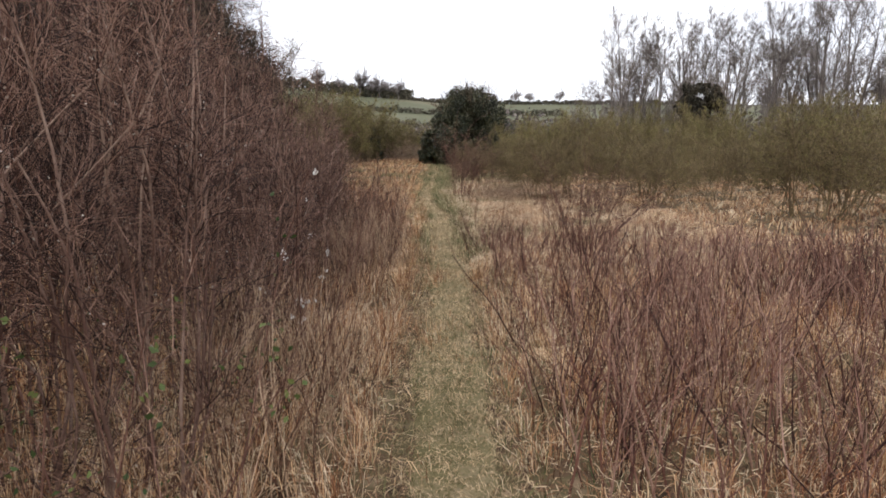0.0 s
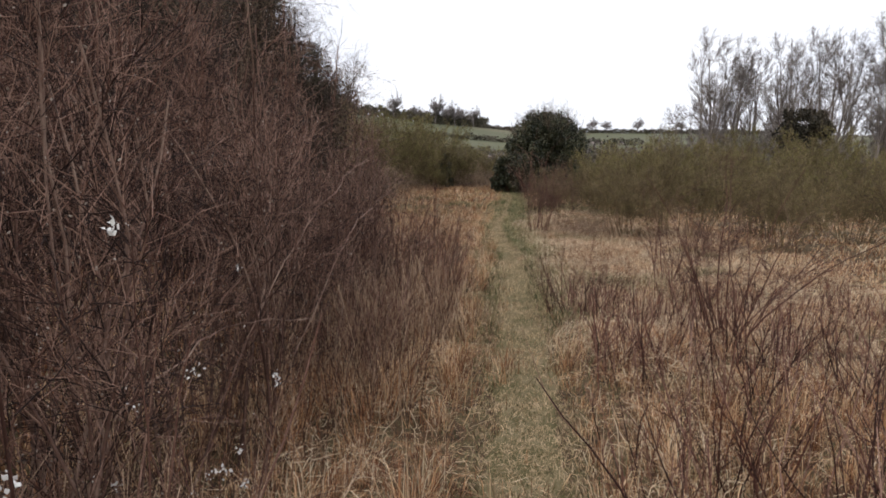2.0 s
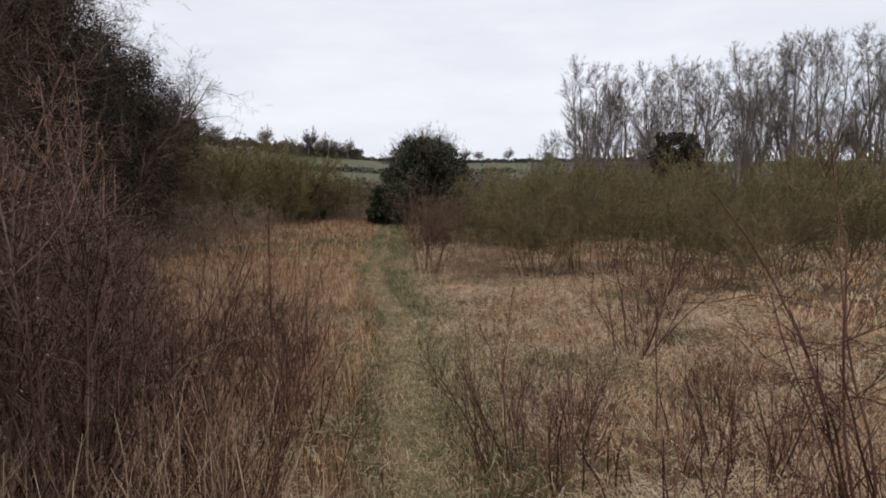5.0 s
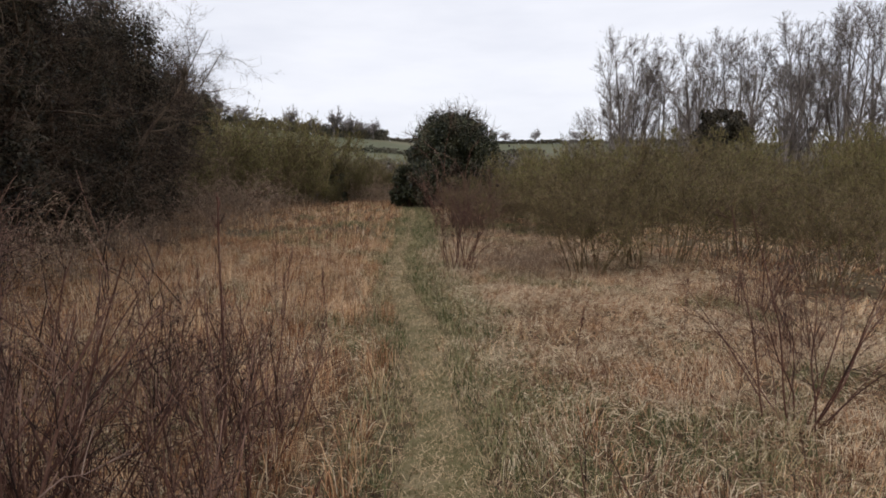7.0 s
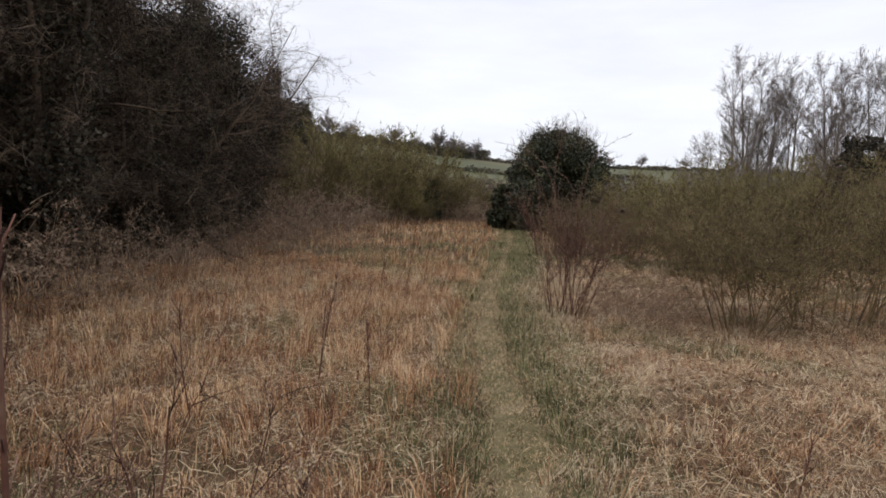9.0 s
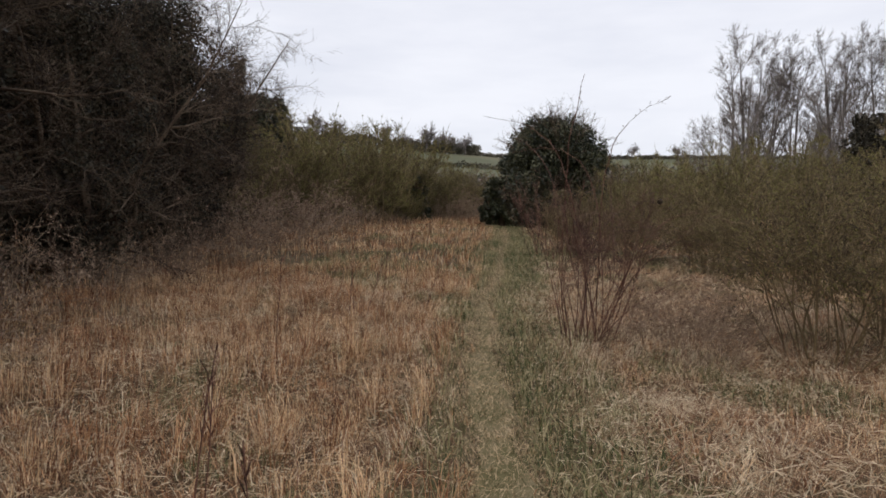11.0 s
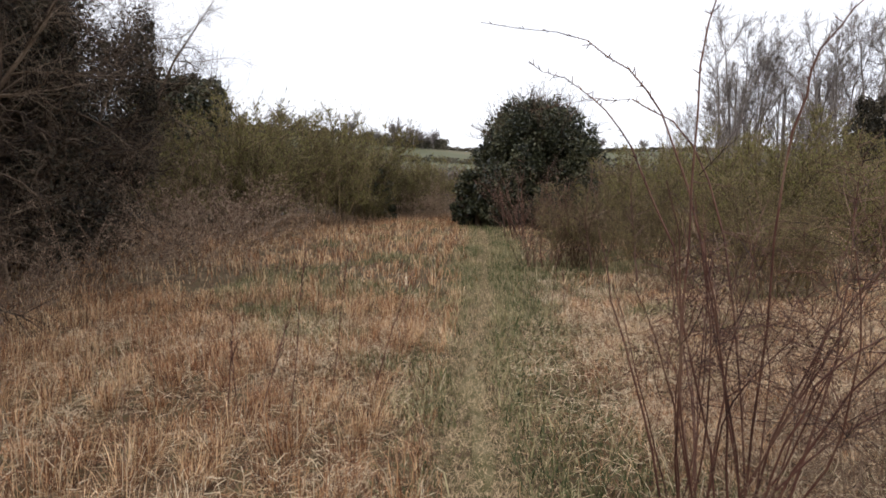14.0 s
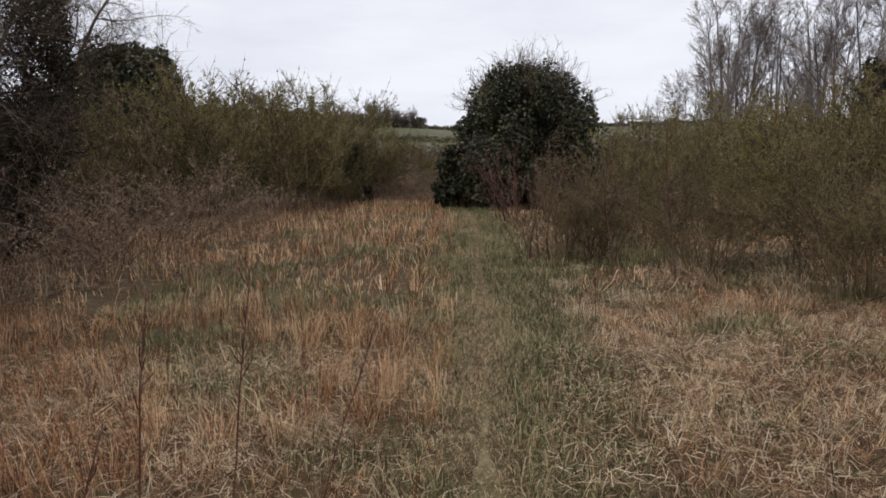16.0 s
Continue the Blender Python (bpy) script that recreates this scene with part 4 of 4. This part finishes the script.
# ---------------------------------------------------------------- poplars
def poplar(name, label, seed, height, stems=2, limbs=11):
    """Upright trunks that fork low into long upswept limbs; fine twigs towards the tips."""
    rng = np.random.default_rng(seed)
    root = thing(name, label, "tree", "row of poplars")
    a = rng.uniform(0, 2 * np.pi, stems)
    d = np.stack([0.1 * np.cos(a), 0.1 * np.sin(a), np.ones(stems)], 1)
    P0, R0 = grow(rng, np.stack([0.25 * np.cos(a), 0.25 * np.sin(a), np.zeros(stems)], 1), d, height * rng.uniform(0.9, 1.02, stems), rng.uniform(0.19, 0.26, stems), 10, 0.05, 0.03, 0.08)
    s, d, r, own, t = sprout(rng, P0, R0, limbs, 0.18, 0.92, 31, 0.3)
    P1, R1 = grow(rng, s, d, height * 0.5 * rng.uniform(0.7, 1.1, len(s)) * (1.12 - 0.75 * t), np.minimum(r * 0.55, 0.1), 7, 0.07, 0.07, 0.12)
    s, d, r, own, t = sprout(rng, P1, R1, 15, 0.2, 1.0, 36)
    P2, R2 = grow(rng, s, d, 2.0 * rng.uniform(0.4, 1.2, len(s)) * (1.2 - 0.5 * t), np.minimum(r * 0.5, 0.032), 3, 0.1, 0.08, 0.35)
    s, d, r, own, t = sprout(rng, P2, R2, 8, 0.2, 1.0, 38)
    P3, R3 = grow(rng, s, d, 0.6 * rng.uniform(0.4, 1.2, len(s)), np.full(len(s), 0.0155), 2, 0.12, 0.08, 0.6)
    for i in range(stems):
        part("trunk", tubes("trunk", [(P0[i:i + 1], R0[i:i + 1], 7)], POPLAR), root)
    for i in range(len(P1)):
        part("limb", tubes("limb", [(P1[i:i + 1], R1[i:i + 1], 5)], POPLAR), root)
    tagged(part("twig_mass", tubes("twig_mass", [(P2, R2, 3), (P3, R3, 3)], POPLAR), root), kind="stuff")
    return root


pop_a = poplar("poplar_tree", "tall bare grey-brown poplar with upswept branches", 91, 17.5, 2, 12)
pop_b = poplar("poplar_tree", "tall bare poplar with several upright stems", 92, 17.0, 3, 9)
place(pop_a, settle(16.4, 64, 0, 0.68))
place(pop_b, settle(18.2, 66, 0, 0.79))
copy_thing(pop_b, settle(15.2, 66, 200, 0.58))
copy_thing(pop_a, settle(14.0, 66, 80, 0.5))
rng = np.random.default_rng(93)
for i in range(27):
    copy_thing((pop_a, pop_b)[i % 2], settle(20.0 + i * 1.6, 66.5 - i * 0.53 + rng.normal(0, 2.0), rng.uniform(0, 360), min(1.08, 0.9 + 0.022 * i) + rng.normal(0, 0.03)))


for i in range(8):
    copy_thing((pop_b, pop_a)[i % 2], settle(21.5 + i * 3.6, 72.5 + rng.normal(0, 1.5), rng.uniform(0, 360), 0.9 + rng.normal(0, 0.04)))


# ---------------------------------------------------------------- far hill: hedgerows, trees, woods
def far_tree(name, label, seed, height):
    rng = np.random.default_rng(seed)
    root = thing(name, label, "tree", "trees on the far ridge")
    P0, R0 = grow(rng, np.zeros((1, 3)), np.array([[0.0, 0, 1]]), np.array([height * 0.6]), np.array([height * 0.03]), 5, 0.05, 0.05, 0.4)
    s, d, r, own, t = sprout(rng, P0, R0, 34, 0.4, 1.0, 55)
    P1, R1 = grow(rng, s, d, height * 0.5 * rng.uniform(0.7, 1.0, len(s)), np.full(len(s), 0.3), 4, 0.12, 0.05, 0.4)
    s, d, r, own, t = sprout(rng, P1, R1, 16, 0.3, 1.0, 40)
    P2, R2 = grow(rng, s, d, height * 0.17 * rng.uniform(0.5, 1.2, len(s)), np.full(len(s), 0.15), 2, 0.15, 0.05, 0.6)
    part("trunk", tubes("trunk", [(P0, R0, 6)], FARTREE), root)
    tagged(part("twig_mass", tubes("twig_mass", [(P1, R1, 3), (P2, R2, 3)], FARTREE), root), kind="stuff")
    return root


far_a = far_tree("far_tree", "rounded bare tree on the far hilltop", 101, 20)
far_b = far_tree("far_tree", "bare spreading tree on the far skyline", 102, 19.5)
place(far_a, settle(-117, 404, 0, 0.85))
place(far_b, settle(-104, 404, 0, 0.7))


def lay_far():
    rng = np.random.default_rng(103)
    for i, (x, y, s) in enumerate(((-76, 403, .82), (-61, 404, .74), (-50, 403, .92), (-43, 404, .78), (-38, 403, .76), (-33, 404, .8), (-27, 403, .66), (-124, 404, .7), (-140, 404, .8), (-160, 404, .9), (-185, 404, .9), (30, 404, .45), (44, 404, .5), (52, 404, .55), (70, 404, .5), (95, 404, .55))):
        copy_thing((far_a, far_b)[i % 2], settle(x, y, rng.uniform(0, 360), s))


lay_far()


def hedgerow(name, label, x0, y0, x1, y1, h, w, count, seed, mat=FARHEDGE, size=1.0):
    """A hedge made of a great many leaf and twig clumps, uneven on top."""
    rng = np.random.default_rng(seed)
    t = rng.uniform(0, 1, count)
    x, y = x0 + (x1 - x0) * t + rng.normal(0, w * 0.35, count), y0 + (y1 - y0) * t + rng.normal(0, w * 0.35, count)
    top = h * (0.75 + 0.25 * np.sin(t * 37 + seed) * np.sin(t * 91) + 0.12 * np.sin(t * 211))
    z = ground_z(x, y) + top * rng.uniform(0, 1, count) ** 0.75 - 0.25 * size
    me = leaf_mesh(name, np.stack([x, y, z], 1), size, rng, mat, 0.3, 0.8)
    return tagged(new(name, me), label, "hedge", kind="stuff")


hedgerow("far_wood", "bare brown wood along the far hilltop", -240, 405, -56, 405, 7.0, 3, 16000, 1, FARHEDGE, 1.2)
hedgerow("far_wood", "dark wood at the ridge's end", -60, 405, -19, 405, 7.0, 3, 6000, 7, FARHEDGE, 1.2)
hedgerow("far_hedge", "dark hedge crossing the green hillside", -150, 330, 60, 336, 3.4, 2.5, 6000, 2)
hedgerow("far_hedge", "dark hedge low on the hillside", -120, 258, 80, 262, 3.6, 2.5, 6000, 3)
hedgerow("far_hedge", "thick brown hedge at the foot of the hill", -120, 150, 140, 150, 7.0, 5, 14000, 4, FARHEDGE, 0.9)
hedgerow("far_hedge", "thin hedge along the far skyline", -19, 405, 160, 405, 2.8, 2, 9000, 5)
hedgerow("far_wood", "brown bare wood below the far skyline", 14, 150, 160, 140, 10.5, 6, 16000, 8, FARWOOD, 0.8)
hedgerow("far_thicket", "tall brown thicket beyond the meadow's end", -40, 62, 40, 66, 3.9, 3, 30000, 6, FARWOOD, 0.35)


# ---------------------------------------------------------------- single dead stalks in the meadow
def weed(x, y, height, lean, seed, knob=False):
    rng = np.random.default_rng(seed)
    root = thing("dead_weed", "tall thin dark-brown dead weed stalk standing in grass", "weed", "dead weeds in the meadow")
    P, R = grow(rng, np.zeros((1, 3)), np.array([[lean, rng.normal(0, 0.06), 1.0]]), np.array([height]), np.array([0.011 if knob else 0.005]), 7, 0.035, 0.0, 0.45)
    part("stalk", tubes("stalk", [(P, R, 6)], ROSECANE), root)
    s, d, r, own, t = sprout(rng, P, R, 14, 0.55, 1.0, 22)
    Q, S = grow(rng, s, d, rng.uniform(0.03, 0.12, len(s)), np.full(len(s), 0.003), 2, 0.1, 0.1, 0.8)
    tagged(part("seed_head", tubes("seed_head", [(Q, S, 3)], REDSTEM), root, "dry brown seed head"), kind="stuff")
    return place(root, settle(x, y))


for i, (x, y, h, lean, knob) in enumerate(((-1.25, 12.5, 1.5, 0.02, True), (-1.66, 16.2, 0.95, 0.06, False), (-1.75, 16.5, 0.7, 0.1, False), (-2.0, 22.3, 1.3, 0.18, False), (-1.75, 22.6, 1.25, 0.12, False), (-1.45, 22.9, 1.1, 0.2, False),
                                          (-2.4, 22.0, 0.9, 0.15, False), (-2.5, 19.6, 1.1, 0.08, False), (-2.2, 15.2, 0.8, -0.05, False), (-1.1, 15.6, 0.75, 0.04, False), (-2.9, 14.4, 0.9, 0.1, False), (0.5, 26.9, 0.8, 0.05, False), (0.65, 26.7, 0.7, 0.02, False), (1.3, 14.6, 0.55, 0.15, False), (2.6, 15.3, 0.6, 0.1, False), (1.65, 10.7, 1.0, 0.05, False), (-2.15, 22.0, 0.95, 0.16, False), (-2.3, 22.1, 0.7, -0.1, False))):
    weed(x, y, h, lean, 200 + i, knob)
